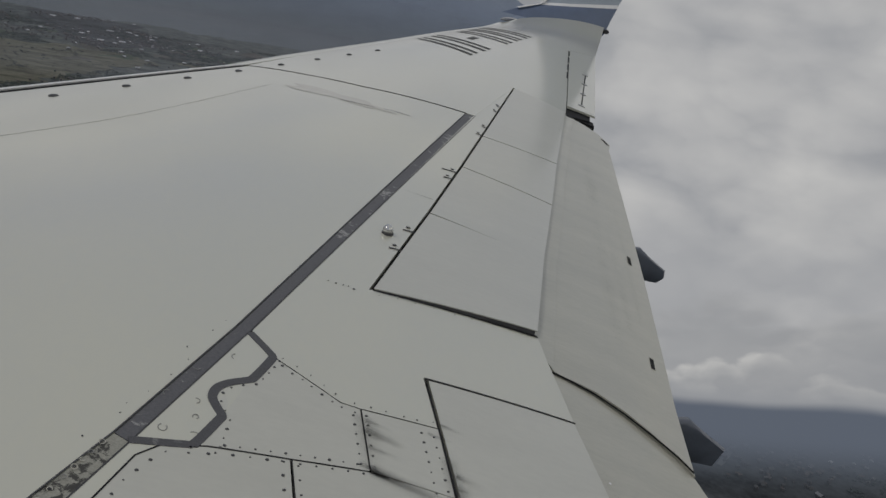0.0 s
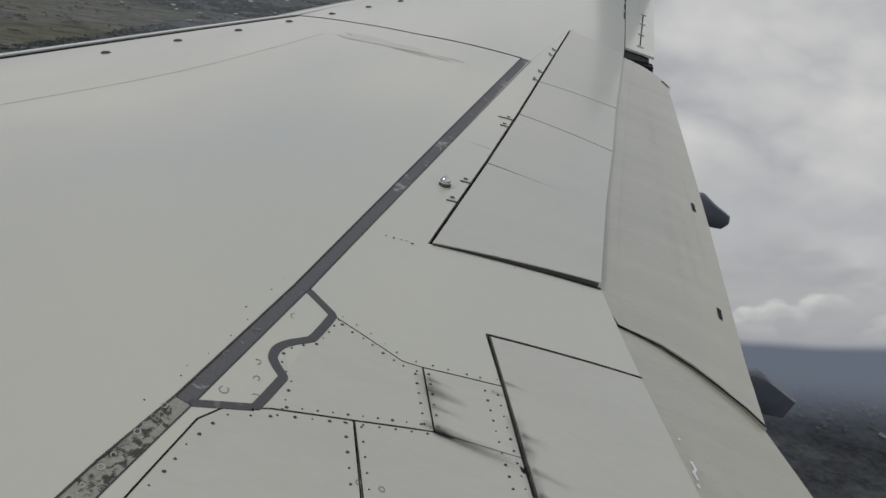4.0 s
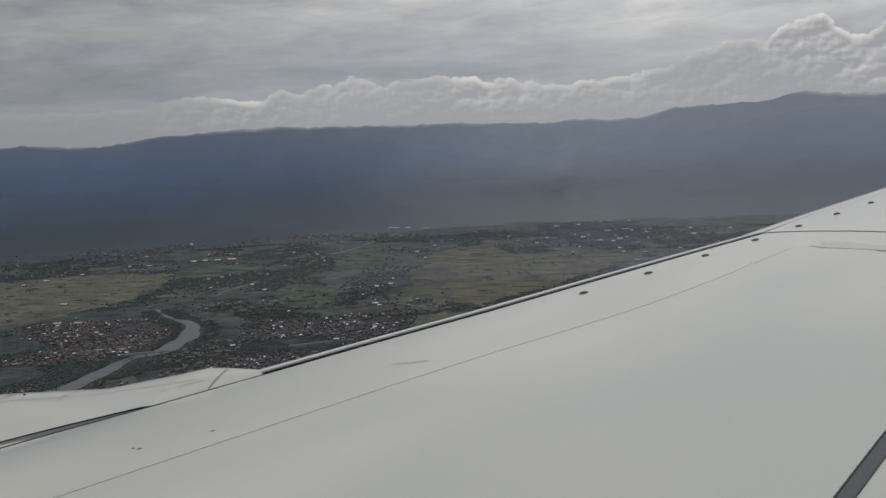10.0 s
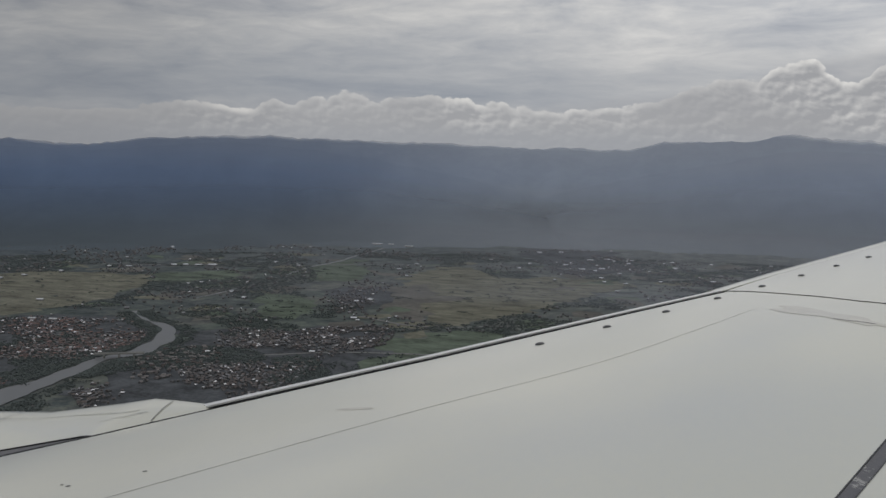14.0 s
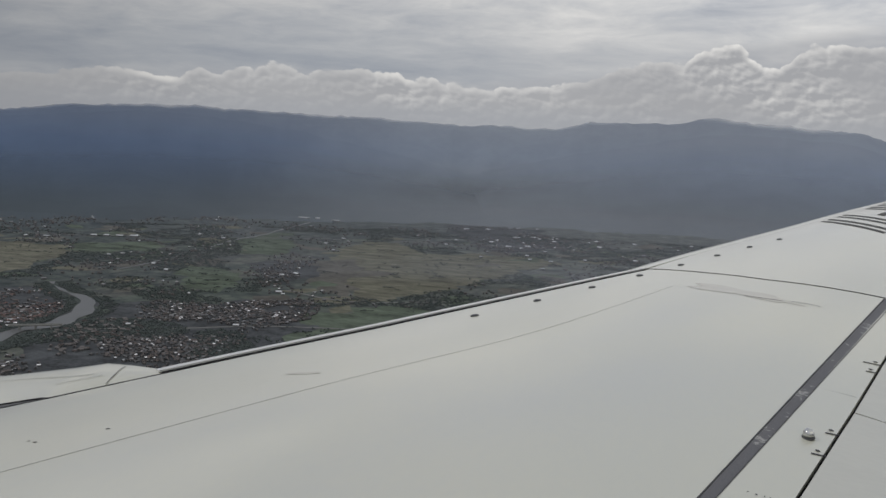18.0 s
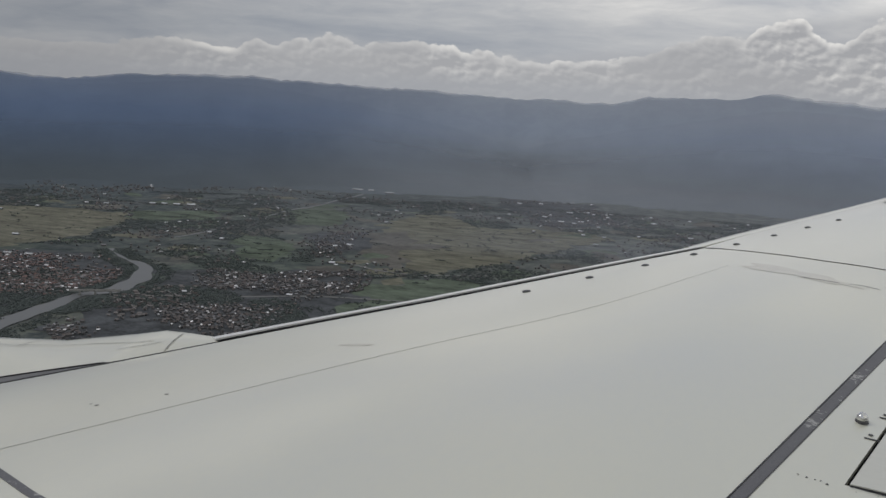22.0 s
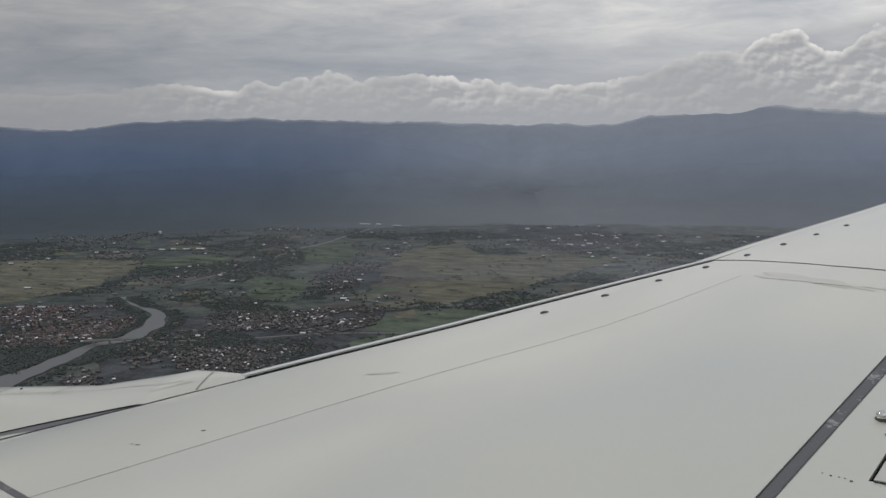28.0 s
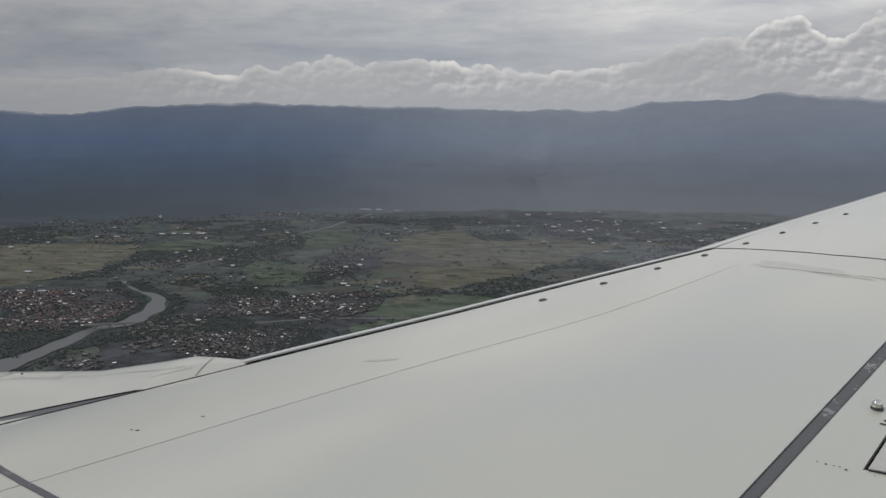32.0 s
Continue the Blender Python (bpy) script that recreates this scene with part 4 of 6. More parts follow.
SHEDS = [
    (-807, 1656, 11, 7, 6, 25, ROOF_WHITE, "bright white market hall beside the town"), (-791, 1640, 6, 5, 5, 25, ROOF_WHITE, "bright white market hall beside the town"),
    (-1386, 3010, 40, 10, 7, 0, ROOF_GREY, FAR), (-1340, 3020, 18, 8, 7, 5, ROOF_WHITE, FAR), (-1260, 2990, 30, 8, 7, 5, ROOF_GREY, FAR),
    (-594, 2638, 16, 8, 7, 10, ROOF_WHITE, "bright white hall beside the fields"), (-547, 2676, 16, 8, 7, 10, ROOF_WHITE, "bright white hall beside the fields"),
    (-581, 2917, 16, 8, 7, 10, ROOF_WHITE, "white-roofed shed near the hills"), (-625, 2880, 20, 8, 7, 5, ROOF_GREY, "grey-roofed shed near the hills"),
    (-820, 3020, 16, 8, 7, 0, ROOF_WHITE, FAR), (-760, 3060, 14, 8, 7, 0, ROOF_WHITE, FAR), (-757, 2583, 8, 6, 6, 5, ROOF_WHITE, "small white-roofed hall behind the fields"),
    (-728, 1349, 8, 5, 5, 15, ROOF_WHITE, "white-roofed hall among town houses"), (-875, 1279, 6, 5, 5, 35, ROOF_WHITE, "white-roofed hall near the river"),
    (-1364, 1913, 6, 4, 4, 15, ROOF_WHITE, FARM), (-1350, 1945, 7, 4, 4, 15, ROOF_WHITE, FARM),
    (420, 600, 2.6, 1.6, 2.5, -20, ROOF_WHITE, "white-roofed hall behind the wing"), (330, 520, 2.6, 1.6, 2.5, 10, ROOF_GREY, "grey-roofed hall behind the wing"),
    (560, 720, 2.6, 1.6, 2.5, 10, ROOF_WHITE, "white-roofed hall behind the wing"), (300, 430, 2.6, 1.6, 2.5, 30, ROOF_WHITE, "white-roofed hall behind the wing")]
for x, y, w, d, h, turn, mat, label in WORKS + SHEDS:
    hall(x, y, w, d, h, turn, mat, label)


shed_rng = random.Random(31)
for k in range(46):
    az, d = radians(shed_rng.uniform(-46, 4)), shed_rng.uniform(2000, 2950)
    if shed_rng.random() < 0.5:
        az, d = radians(shed_rng.uniform(-16, 2)), shed_rng.uniform(2400, 3000)
    hall(d * math.sin(az), d * math.cos(az), shed_rng.uniform(6, 14), shed_rng.uniform(5, 8), shed_rng.uniform(5, 8), shed_rng.uniform(-30, 30), shed_rng.choice((ROOF_WHITE, ROOF_WHITE, ROOF_GREY)), "small bright-roofed shed on the plain")


def crown_mesh(r, seed):
    """A lumpy crown of leaf clumps, unit sized."""
    rr = random.Random(seed)
    verts, faces = [], []
    for k in range(4):
        a, q = rr.uniform(0, 6.283), rr.uniform(0.2, 1.7)
        cx, cy, cz, s = math.cos(a) * q, math.sin(a) * q, rr.uniform(0.35, 0.85), rr.uniform(0.35, 0.6)
        i = len(verts)
        base = [(0, 0, 1), (0.894, 0, 0.447), (0.276, 0.851, 0.447), (-0.724, 0.526, 0.447), (-0.724, -0.526, 0.447), (0.276, -0.851, 0.447), (0.6, 0.5, -0.5), (-0.5, 0.6, -0.5), (-0.3, -0.8, -0.5)]
        verts += [(cx + x * s * rr.uniform(0.7, 1.2), cy + y * s * rr.uniform(0.7, 1.2), cz * 0.6 + z * s * 0.7) for x, y, z in base]
        faces += [(i, i + 1, i + 2), (i, i + 2, i + 3), (i, i + 3, i + 4), (i, i + 4, i + 5), (i, i + 5, i + 1), (i + 1, i + 6, i + 2), (i + 2, i + 7, i + 3), (i + 3, i + 7, i + 4), (i + 4, i + 8, i + 5), (i + 5, i + 8, i + 1), (i + 6, i + 7, i + 2), (i + 6, i + 1, i + 8)]
    return np.array(verts) * r, np.array(faces)


def woods(count, seed, pick):
    r = random.Random(seed)
    kinds = [crown_mesh(1.0, k) for k in range(5)]
    V, F, n = [], [], 0
    made = tries = 0
    while made < count and tries < count * 25:
        tries += 1
        x, y = pick(r)
        if river_near(x, y, 6):
            continue
        d = noise.noise((x * 0.0045, y * 0.0045, 5.0)) + 0.5 * noise.noise((x * 0.013, y * 0.013, 6.0))
        if d < 0.02 or any(inside(f[3], x, y) for f in FIELDS) and r.random() > 0.05:
            continue
        for t, pts in enumerate(TOWNS):
            if inside(pts, x, y) and r.random() < 0.1:
                break
        else:
            v, f = kinds[made % 5]
            s = r.uniform(2.0, 4.4)
            a = r.uniform(0, 6.28)
            c, q = math.cos(a), math.sin(a)
            w = np.empty_like(v)
            w[:, 0], w[:, 1], w[:, 2] = x + s * (c * v[:, 0] - q * v[:, 1]), y + s * (q * v[:, 0] + c * v[:, 1]), GROUND + s * v[:, 2]
            V.append(w), F.append(f + n)
            n += len(v)
            made += 1
    me = bpy.data.meshes.new("woods")
    me.from_pydata(np.concatenate(V).tolist(), [], np.concatenate(F).tolist())
    me.materials.append(TREES)
    me.update()
    return tagged(new("woods", me), "dark green clumps of trees between fields and houses", "trees", kind="stuff")


def polar(r, az0, az1, d0, d1):
    a, d = radians(r.uniform(az0, az1)), d0 + (d1 - d0) * r.random() ** 0.8
    return d * math.sin(a), d * math.cos(a)


def bank_trees(count, seed):
    """Trees in a loose row on both banks."""
    r = random.Random(seed)
    spots = []
    while len(spots) < count:
        k = r.randrange(2, len(RIVER_LINE) - 1)
        (x0, y0), (x1, y1) = RIVER_LINE[k], RIVER_LINE[k + 1]
        f, side = r.random(), r.choice((-1, 1))
        n = math.hypot(x1 - x0, y1 - y0)
        off = RIVER_WIDE[k] / 2 + 5 + 26 * r.random() ** 2
        spots.append((x0 + (x1 - x0) * f - side * (y1 - y0) / n * off, y0 + (y1 - y0) * f + side * (x1 - x0) / n * off))
    return spots


def hedge_trees(seed):
    """Short dark hedgerows across the open fields."""
    r = random.Random(seed)
    spots = []
    for name, mat, label, pts in FIELDS:
        if name == "field_pale":
            continue
        xs, ys = [p[0] for p in pts], [p[1] for p in pts]
        for k in range(26 if name == "field_dry" else 7):
            x, y = r.uniform(min(xs), max(xs)), r.uniform(min(ys), max(ys))
            if not inside(pts, x, y):
                continue
            a, n, long = math.atan2(x, y) + r.uniform(-0.5, 0.5), r.randint(3, 16), r.uniform(4, 26)
            spots += [(x + math.cos(a) * q + r.uniform(-3, 3), y - math.sin(a) * q + r.uniform(-3, 3)) for q in (r.uniform(-long, long) for j in range(n))]
    return spots


def planted(spots, seed):
    """Trees at given spots, joined."""
    r = random.Random(seed)
    kinds = [crown_mesh(1.0, k) for k in range(5)]
    V, F, n = [], [], 0
    for k, (x, y) in enumerate(spots):
        v, f = kinds[k % 5]
        q = r.uniform(1.6, 3.4)
        V.append(v * q + np.array((x, y, GROUND))), F.append(f + n)
        n += len(v)
    me = bpy.data.meshes.new("woods")
    me.from_pydata(np.concatenate(V).tolist(), [], np.concatenate(F).tolist())
    me.materials.append(TREES)
    me.update()
    return tagged(new("woods", me), "dark trees along the river banks and hedgerows", "trees", kind="stuff")


planted(bank_trees(2400, 3) + hedge_trees(8), 9)
woods(28000, 5, lambda r: polar(r, -54, 14, 800, 3050))
woods(7000, 15, lambda r: polar(r, -54, -16, 900, 1700))
woods(1600, 6, lambda r: polar(r, 10, 52, 480, 2600))


# ---- mountains ----
RIDGE = [(-80, 0.2), (-60, 0.1), (-50, -0.1), (-45.1, -0.17), (-44, -0.1), (-42.3, -0.28), (-40.9, -0.35), (-39.4, -0.17), (-38, 0.07), (-35.8, 0.12), (-33.4, 0.28), (-31.2, 0.34), (-29.6, 0.21), (-27, 0.15), (-21, 0.05), (-18.8, -0.05), (-15.5, -0.21), (-13.9, -0.04), (-12, -0.16), (-10.4, -0.19), (-9.1, 0.12), (-8.2, 0.39), (-6.6, 0.32), (-3.6, 0.42), (-2.4, 0.66), (-1.6, 0.88), (-0.7, 0.7), (1.4, 0.57), (3.3, 0.45), (6, 0.3), (9, -0.6), (13, -2.4), (20, -3.6), (60, -3.6)]


SHOULDER_WEST = [(-80, 0.1), (-46, -0.3), (-40, -0.5), (-36, -0.1), (-33, 0.1), (-29, -0.25), (-25, -0.8), (-20, -1.7), (-15, -2.9), (-11, -4.0), (-7, -5.0), (0, -6.0), (60, -6.0)]
SHOULDER_EAST = [(-80, -6.0), (-30, -6.0), (-24, -5.0), (-19, -3.8), (-14, -2.5), (-10, -1.6), (-7, -1.0), (-4, -0.4), (-1, 0.1), (1, 0.1), (6, -0.2), (10, -1.6), (14, -3.2), (20, -4.2), (60, -4.2)]
FOOTHILLS = [(-80, -4.4), (-50, -4.6), (-40, -4.3), (-33, -4.8), (-24, -4.5), (-15, -4.9), (-8, -4.6), (0, -4.8), (60, -4.8)]


def mountains(name, mat, foot, crest, line, seed, label, rough, lift):
    """A range whose crest follows a line of azimuth and elevation as seen from the aircraft."""
    na, nd = 420, 34
    verts, faces = [], []
    for i in range(na + 1):
        az = -78 + 138 * i / na
        a = radians(az)
        e = lift + sum(np.interp(az + q, [p[0] for p in line], [p[1] for p in line]) for q in (-0.3, 0.0, 0.3)) / 3
        e += 0.12 * noise.noise((az * 0.7, seed, 0)) + 0.09 * noise.noise((az * 2.6, seed, 3)) + 0.02 * noise.noise((az * 7.0, seed, 6))
        top = max(4.0, 1.7 + crest * math.tan(radians(e)) - GROUND)
        foot_d = foot + 160 * noise.noise((az * 0.13, seed, 0)) + 90 * noise.noise((az * 0.5, seed, 4))
        for j in range(nd + 1):
            f = j / nd
            d = foot_d + (crest - foot_d) * f
            x, y = d * math.sin(a), d * math.cos(a)
            spur = noise.multi_fractal((x * 0.0022, y * 0.0012, seed), 0.9, 2.1, 5) - 0.9
            g = 1 - abs(noise.noise((az * 0.35, f * 0.8, seed + 2.0)))
            h = top * (f ** 1.25) * (1 - 1.5 * rough * (1 - f) * (1.2 - g)) + rough * 0.25 * top * spur * f * (1 - f) * 2.2
            verts.append((x, y, GROUND - 3 + max(h, 0)))
    for i in range(na):
        for j in range(nd):
            k = i * (nd + 1) + j
            faces.append((k, k + nd + 1, k + nd + 2, k + 1))
    ob = raw_thing(name, verts, faces, mat, label, "mountains", kind="structure", smooth=True)
    ob.data.attributes.new("rise", "FLOAT", "POINT").data.foreach_set("value", [j / nd for i in range(na + 1) for j in range(nd + 1)])


mountains("mountain_range", HAZED_FOREST_BACK, 4000, 4850, RIDGE, 2.0, "hazy blue mountain range under low cloud", 0.16, 0.45)
mountains("mountain_range", HAZED_FOREST_FRONT, 3250, 4250, SHOULDER_WEST, 7.0, "dark blue forested mountain falling to a side valley", 0.12, 0.3)
mountains("mountain_range", HAZED_FOREST_FRONT, 3300, 4250, SHOULDER_EAST, 11.0, "grey-blue forested mountain rising beyond the plain", 0.12, 0.3)
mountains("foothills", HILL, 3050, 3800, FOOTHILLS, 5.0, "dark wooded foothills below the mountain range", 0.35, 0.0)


# ---- thin haze over the far plain and the foot of the range, put into translucent sheets ----
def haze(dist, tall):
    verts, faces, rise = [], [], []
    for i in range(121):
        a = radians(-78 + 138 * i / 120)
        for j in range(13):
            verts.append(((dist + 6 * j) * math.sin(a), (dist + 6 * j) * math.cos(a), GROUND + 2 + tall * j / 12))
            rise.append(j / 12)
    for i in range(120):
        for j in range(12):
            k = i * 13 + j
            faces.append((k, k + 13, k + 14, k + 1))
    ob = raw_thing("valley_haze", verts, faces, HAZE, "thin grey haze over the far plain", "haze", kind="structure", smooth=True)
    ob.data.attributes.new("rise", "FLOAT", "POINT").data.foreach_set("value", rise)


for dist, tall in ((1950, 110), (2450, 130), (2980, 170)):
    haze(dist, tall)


# ---- glowing cloud backdrop added behind the wing ----
def cloud_backdrop():
    """A wide glowing sheet bowed behind the wing, added as a backdrop painted with cloud and hazy hills."""
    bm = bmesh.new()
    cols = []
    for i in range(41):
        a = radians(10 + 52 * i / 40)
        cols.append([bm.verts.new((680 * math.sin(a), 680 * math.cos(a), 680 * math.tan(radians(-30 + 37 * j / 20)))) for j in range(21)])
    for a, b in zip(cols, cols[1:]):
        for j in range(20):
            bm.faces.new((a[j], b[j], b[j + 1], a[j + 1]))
    thing("backdrop_cloud", bm, CLOUD_BACKDROP, "glowing backdrop of grey cloud over hazy hills", "cloud", kind="structure", sharp=0)


cloud_backdrop()

# ---- the wing ----
wing = tagged(new("airplane_wing"), "light grey airliner wing with panels, spoilers, flaps and a blue winglet", "airplane wing")
wing.matrix_world = pose(0, 0, 0, 4.88, 0, 0)


def chord(y):
    return 5.68 - 0.239 * y


def surf(x, y):
    """Height of the upper skin: a long gentle camber."""
    y = min(y, 19.0)
    c = chord(y)
    xi = (x - 0.526 * y) / c
    a, b = max(xi - 0.38, 0.0), max(0.38 - xi, 0.0)
    tip = max(y - 16.2, 0.0)
    return (-0.234 * a * a - 0.2 * b * b) * c - 0.00073 * max(y - 3, 0.0) ** 2 + 0.05 * tip * tip


def inset(pts, g):
    """The outline drawn in by g on every side."""
    area = sum(x0 * y1 - x1 * y0 for (x0, y0), (x1, y1) in zip(pts, pts[1:] + pts[:1]))
    s = 1 if area > 0 else -1
    out = []
    for i in range(len(pts)):
        p, q, r = Vector(pts[i - 1]), Vector(pts[i]), Vector(pts[(i + 1) % len(pts)])
        d0, d1 = (q - p).normalized(), (r - q).normalized()
        n0, n1 = Vector((-d0.y, d0.x)) * s, Vector((-d1.y, d1.x)) * s
        m = n0 + n1
        k = m.dot(n0)
        out.append(tuple(q + m * (g / max(k, 0.35))))
    return out


def plate(pts, dz=0.0, thick=0.02, step=0.11, lift=None):
    """A skin panel that follows the camber, with its own thickness."""
    bm = bmesh.new()
    bm.faces.new([bm.verts.new((x, y, 0)) for x, y in pts])
    bmesh.ops.triangulate(bm, faces=bm.faces[:])
    xs, ys = [p[0] for p in pts], [p[1] for p in pts]
    for lo, hi, no in ((min(xs), max(xs), (1, 0, 0)), (min(ys), max(ys), (0, 1, 0))):
        st = step if no[0] else step * 2
        k = math.floor(lo / st) + 1
        while k * st < hi:
            bmesh.ops.bisect_plane(bm, geom=bm.verts[:] + bm.edges[:] + bm.faces[:], dist=1e-5, plane_co=[k * st * c for c in no], plane_no=no)
            k += 1
    for v in bm.verts:
        v.co.z = surf(v.co.x, v.co.y) + dz + (lift(v.co.x, v.co.y) if lift else 0)
    top = bm.faces[:]
    if thick:
        g = bmesh.ops.extrude_face_region(bm, geom=top)
        bmesh.ops.translate(bm, verts=[v for v in g["geom"] if isinstance(v, bmesh.types.BMVert)], vec=(0, 0, -thick))
    return bm


def skin(name, pts, mat, gap=0.004, label="", **kw):
    return part(name, plate(inset(pts, gap), **kw), mat, wing, label)


def along(line, n):
    """n points at even steps along a broken line."""
    seg = [math.dist(a, b) for a, b in zip(line, line[1:])]
    total = sum(seg)
    out = []
    for k in range(n):
        d = total * k / (n - 1)
        for i, s in enumerate(seg):
            if d <= s or i == len(seg) - 1:
                f = d / s
                out.append((line[i][0] + (line[i + 1][0] - line[i][0]) * f, line[i][1] + (line[i + 1][1] - line[i][1]) * f))
                break
            d -= s
    return out


def fine(line, step=0.08):
    """The broken line with points at most a step apart."""
    out = [line[0]]
    for a, b in zip(line, line[1:]):
        n = max(1, math.ceil(math.dist(a, b) / step))
        out += [(a[0] + (b[0] - a[0]) * k / n, a[1] + (b[1] - a[1]) * k / n) for k in range(1, n + 1)]
    return out


def band(line, w, dz, mat, name, parent=None, label="", thick=0.006, end=None, lift=None):
    """A narrow strip along a broken line on the skin, from width w to width end."""
    line = fine(line)
    bm = bmesh.new()
    rows = []
    for i, (x, y) in enumerate(line):
        a, b = Vector(line[max(i - 1, 0)]), Vector(line[min(i + 1, len(line) - 1)])
        d = (b - a).normalized()
        n = Vector((-d.y, d.x)) * (w + ((end if end is not None else w) - w) * i / (len(line) - 1)) / 2
        l, r = (x + n.x, y + n.y), (x - n.x, y - n.y)
        rows.append([bm.verts.new((p[0], p[1], surf(*p) + dz + q + (lift(*p) if lift else 0))) for p, q in ((l, -thick), (l, 0), (r, 0), (r, -thick))])
    for a, b in zip(rows, rows[1:]):
        for k in range(3):
            bm.faces.new((a[k], a[k + 1], b[k + 1], b[k]))
    for r in (rows[0], rows[-1]):
        bm.faces.new(r)
    return part(name, bm, mat, parent or wing, label, sharp=0.5)


def rounded(line, n=4):
    """A smooth line through the points."""
    P = [Vector(p) for p in line]
    out = []
    for i in range(len(P) - 1):
        a, b, c, d = P[max(i - 1, 0)], P[i], P[i + 1], P[min(i + 2, len(P) - 1)]
        for k in range(n):
            t = k / n
            out.append(tuple(0.5 * (2 * b + (c - a) * t + (2 * a - 5 * b + 4 * c - d) * t * t + (3 * b - a - 3 * c + d) * t ** 3)))
    return out + [tuple(P[-1])]


# main lines, from the root outwards
SLAT_GAP = [(0.55, 3.47), (1.70, 4.97), (2.66, 6.19), (3.09, 6.66), (3.45, 7.13), (3.80, 7.60), (4.28, 8.21), (5.02, 9.31), (5.71, 10.33)]
SEAM = [(2.5, 3.5), (3.59, 5.34), (3.97, 6.11), (4.52, 6.93), (5.28, 8.14), (5.94, 9.62), (6.15, 10.16)]
STRIP_F = [(5.33, 3.5), (5.60, 4.40), (5.78, 4.94), (5.90, 5.255), (6.145, 5.995), (7.35, 9.97)]
STRIP_A = [(5.41, 3.5), (5.68, 4.40), (5.85, 4.93), (5.95, 5.23), (6.20, 6.0), (7.43, 9.99)]
NOTCH = [(5.945, 5.235), (6.115, 5.285), (6.175, 5.455), (6.150, 5.50), (6.130, 5.545), (6.140, 5.60), (6.175, 5.645), (6.235, 5.695), (6.295, 5.865), (6.195, 5.985)]
HINGE = [(6.63, 6.60), (6.935, 7.675), (7.197, 8.634), (7.42, 9.48), (7.935, 11.445)]
SPOILER_TE = [(7.415, 6.73), (7.585, 7.572), (7.80, 8.53), (8.00, 9.46), (8.39, 11.17)]
FRONT_OUT = [(5.67, 10.37), (6.02, 11.2), (6.9, 13.1), (7.72, 15.1), (8.62, 17.1)]
TIP = [(8.9, 17.45), (9.2, 17.62), (9.7, 17.68), (10.26, 17.70)]

# dark structure under the panels
under = [(0.6, 3.5)] + SLAT_GAP[1:] + FRONT_OUT[1:] + TIP + [(9.5, 15.0), (8.7, 11.4), (8.35, 11.17), (7.78, 8.53), (7.42, 6.6), (7.4, 6.1), (7.55, 5.5), (7.75, 4.4), (7.9, 3.5)]
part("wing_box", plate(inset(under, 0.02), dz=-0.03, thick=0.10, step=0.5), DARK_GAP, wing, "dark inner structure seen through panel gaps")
lower = plate(inset(under, 0.03), dz=-0.30, thick=0.04, step=0.6)
part("lower_skin", lower, PAINT_AFT, wing)

skin("main_skin_panel", SLAT_GAP + [(6.15, 10.16), (6.57, 10.03), (7.35, 9.97)] + STRIP_F[-2::-1], PAINT, 0.0015, "broad light grey upper skin panel with faint scuffs")
skin("outboard_skin_panel", [(5.69, 10.36), (6.15, 10.16), (6.57, 10.03), (7.35, 9.98), (7.43, 9.99), (7.935, 11.445), (8.39, 11.17), (8.46, 11.5), (9.12, 14.74), (9.53, 15.0)] + TIP[::-1] + FRONT_OUT[:0:-1], PAINT, 0.003, "light grey outboard wing skin")
skin("aft_skin_panel", [(6.20, 6.0), (7.415, 9.99), (7.43, 10.05), (7.90, 11.42), (7.935, 11.445)] + HINGE[-2::-1] + [(7.415, 6.73), (7.44, 6.49), (7.485, 6.14), (6.845, 6.045), (6.885, 5.757), (6.605, 5.718), (6.535, 5.718), (6.295, 5.865)], PAINT, 0.003, "light grey aft wing skin before the spoilers", dz=-0.0012)


def strip_bm(a, b):
    return a + b[::-1]


skin("sealant_strip", strip_bm([(5.90, 5.255), (6.145, 5.995), (7.35, 9.97)], [(5.95, 5.23), (6.20, 6.0), (7.43, 9.99)]), SEALANT, 0.002, "dark grey sealant strip along the rear spar", dz=-0.002)
skin("worn_sealant_strip", strip_bm([(5.33, 3.5), (5.60, 4.40), (5.78, 4.94), (5.90, 5.255)], [(5.41, 3.5), (5.68, 4.40), (5.85, 4.93), (5.95, 5.23)]), SEALANT_WORN, 0.002, "worn, stained end of the sealant strip", dz=-0.002)
skin("access_panel", [(5.95, 5.23)] + NOTCH[1:-1] + [(6.195, 5.985)], PAINT, 0.002, "small white access panel edged with grey sealant")
band(rounded([(5.945, 5.237), (6.10, 5.283), (6.118, 5.295), (6.165, 5.43), (6.172, 5.462), (6.150, 5.50), (6.131, 5.545), (6.140, 5.60), (6.175, 5.645), (6.225, 5.685), (6.243, 5.71), (6.285, 5.84), (6.288, 5.868), (6.270, 5.895), (6.197, 5.98)]), 0.030, 0.002, BEAD, "sealant_edge", label="grey sealant bead round the access panel")
skin("access_panel", [(6.295, 5.865), (6.535, 5.718), (6.605, 5.718), (6.642, 5.408), (6.395, 5.352), (6.155, 5.30), (6.118, 5.288), (6.175, 5.455), (6.150, 5.50), (6.130, 5.545), (6.140, 5.60), (6.175, 5.645), (6.235, 5.695)], PAINT_AFT, 0.0015, "riveted light grey access panel")
skin("access_panel", [(6.605, 5.718), (6.885, 5.757), (6.925, 5.42), (6.642, 5.408)], PAINT_AFT, 0.003, "sooty riveted access panel")
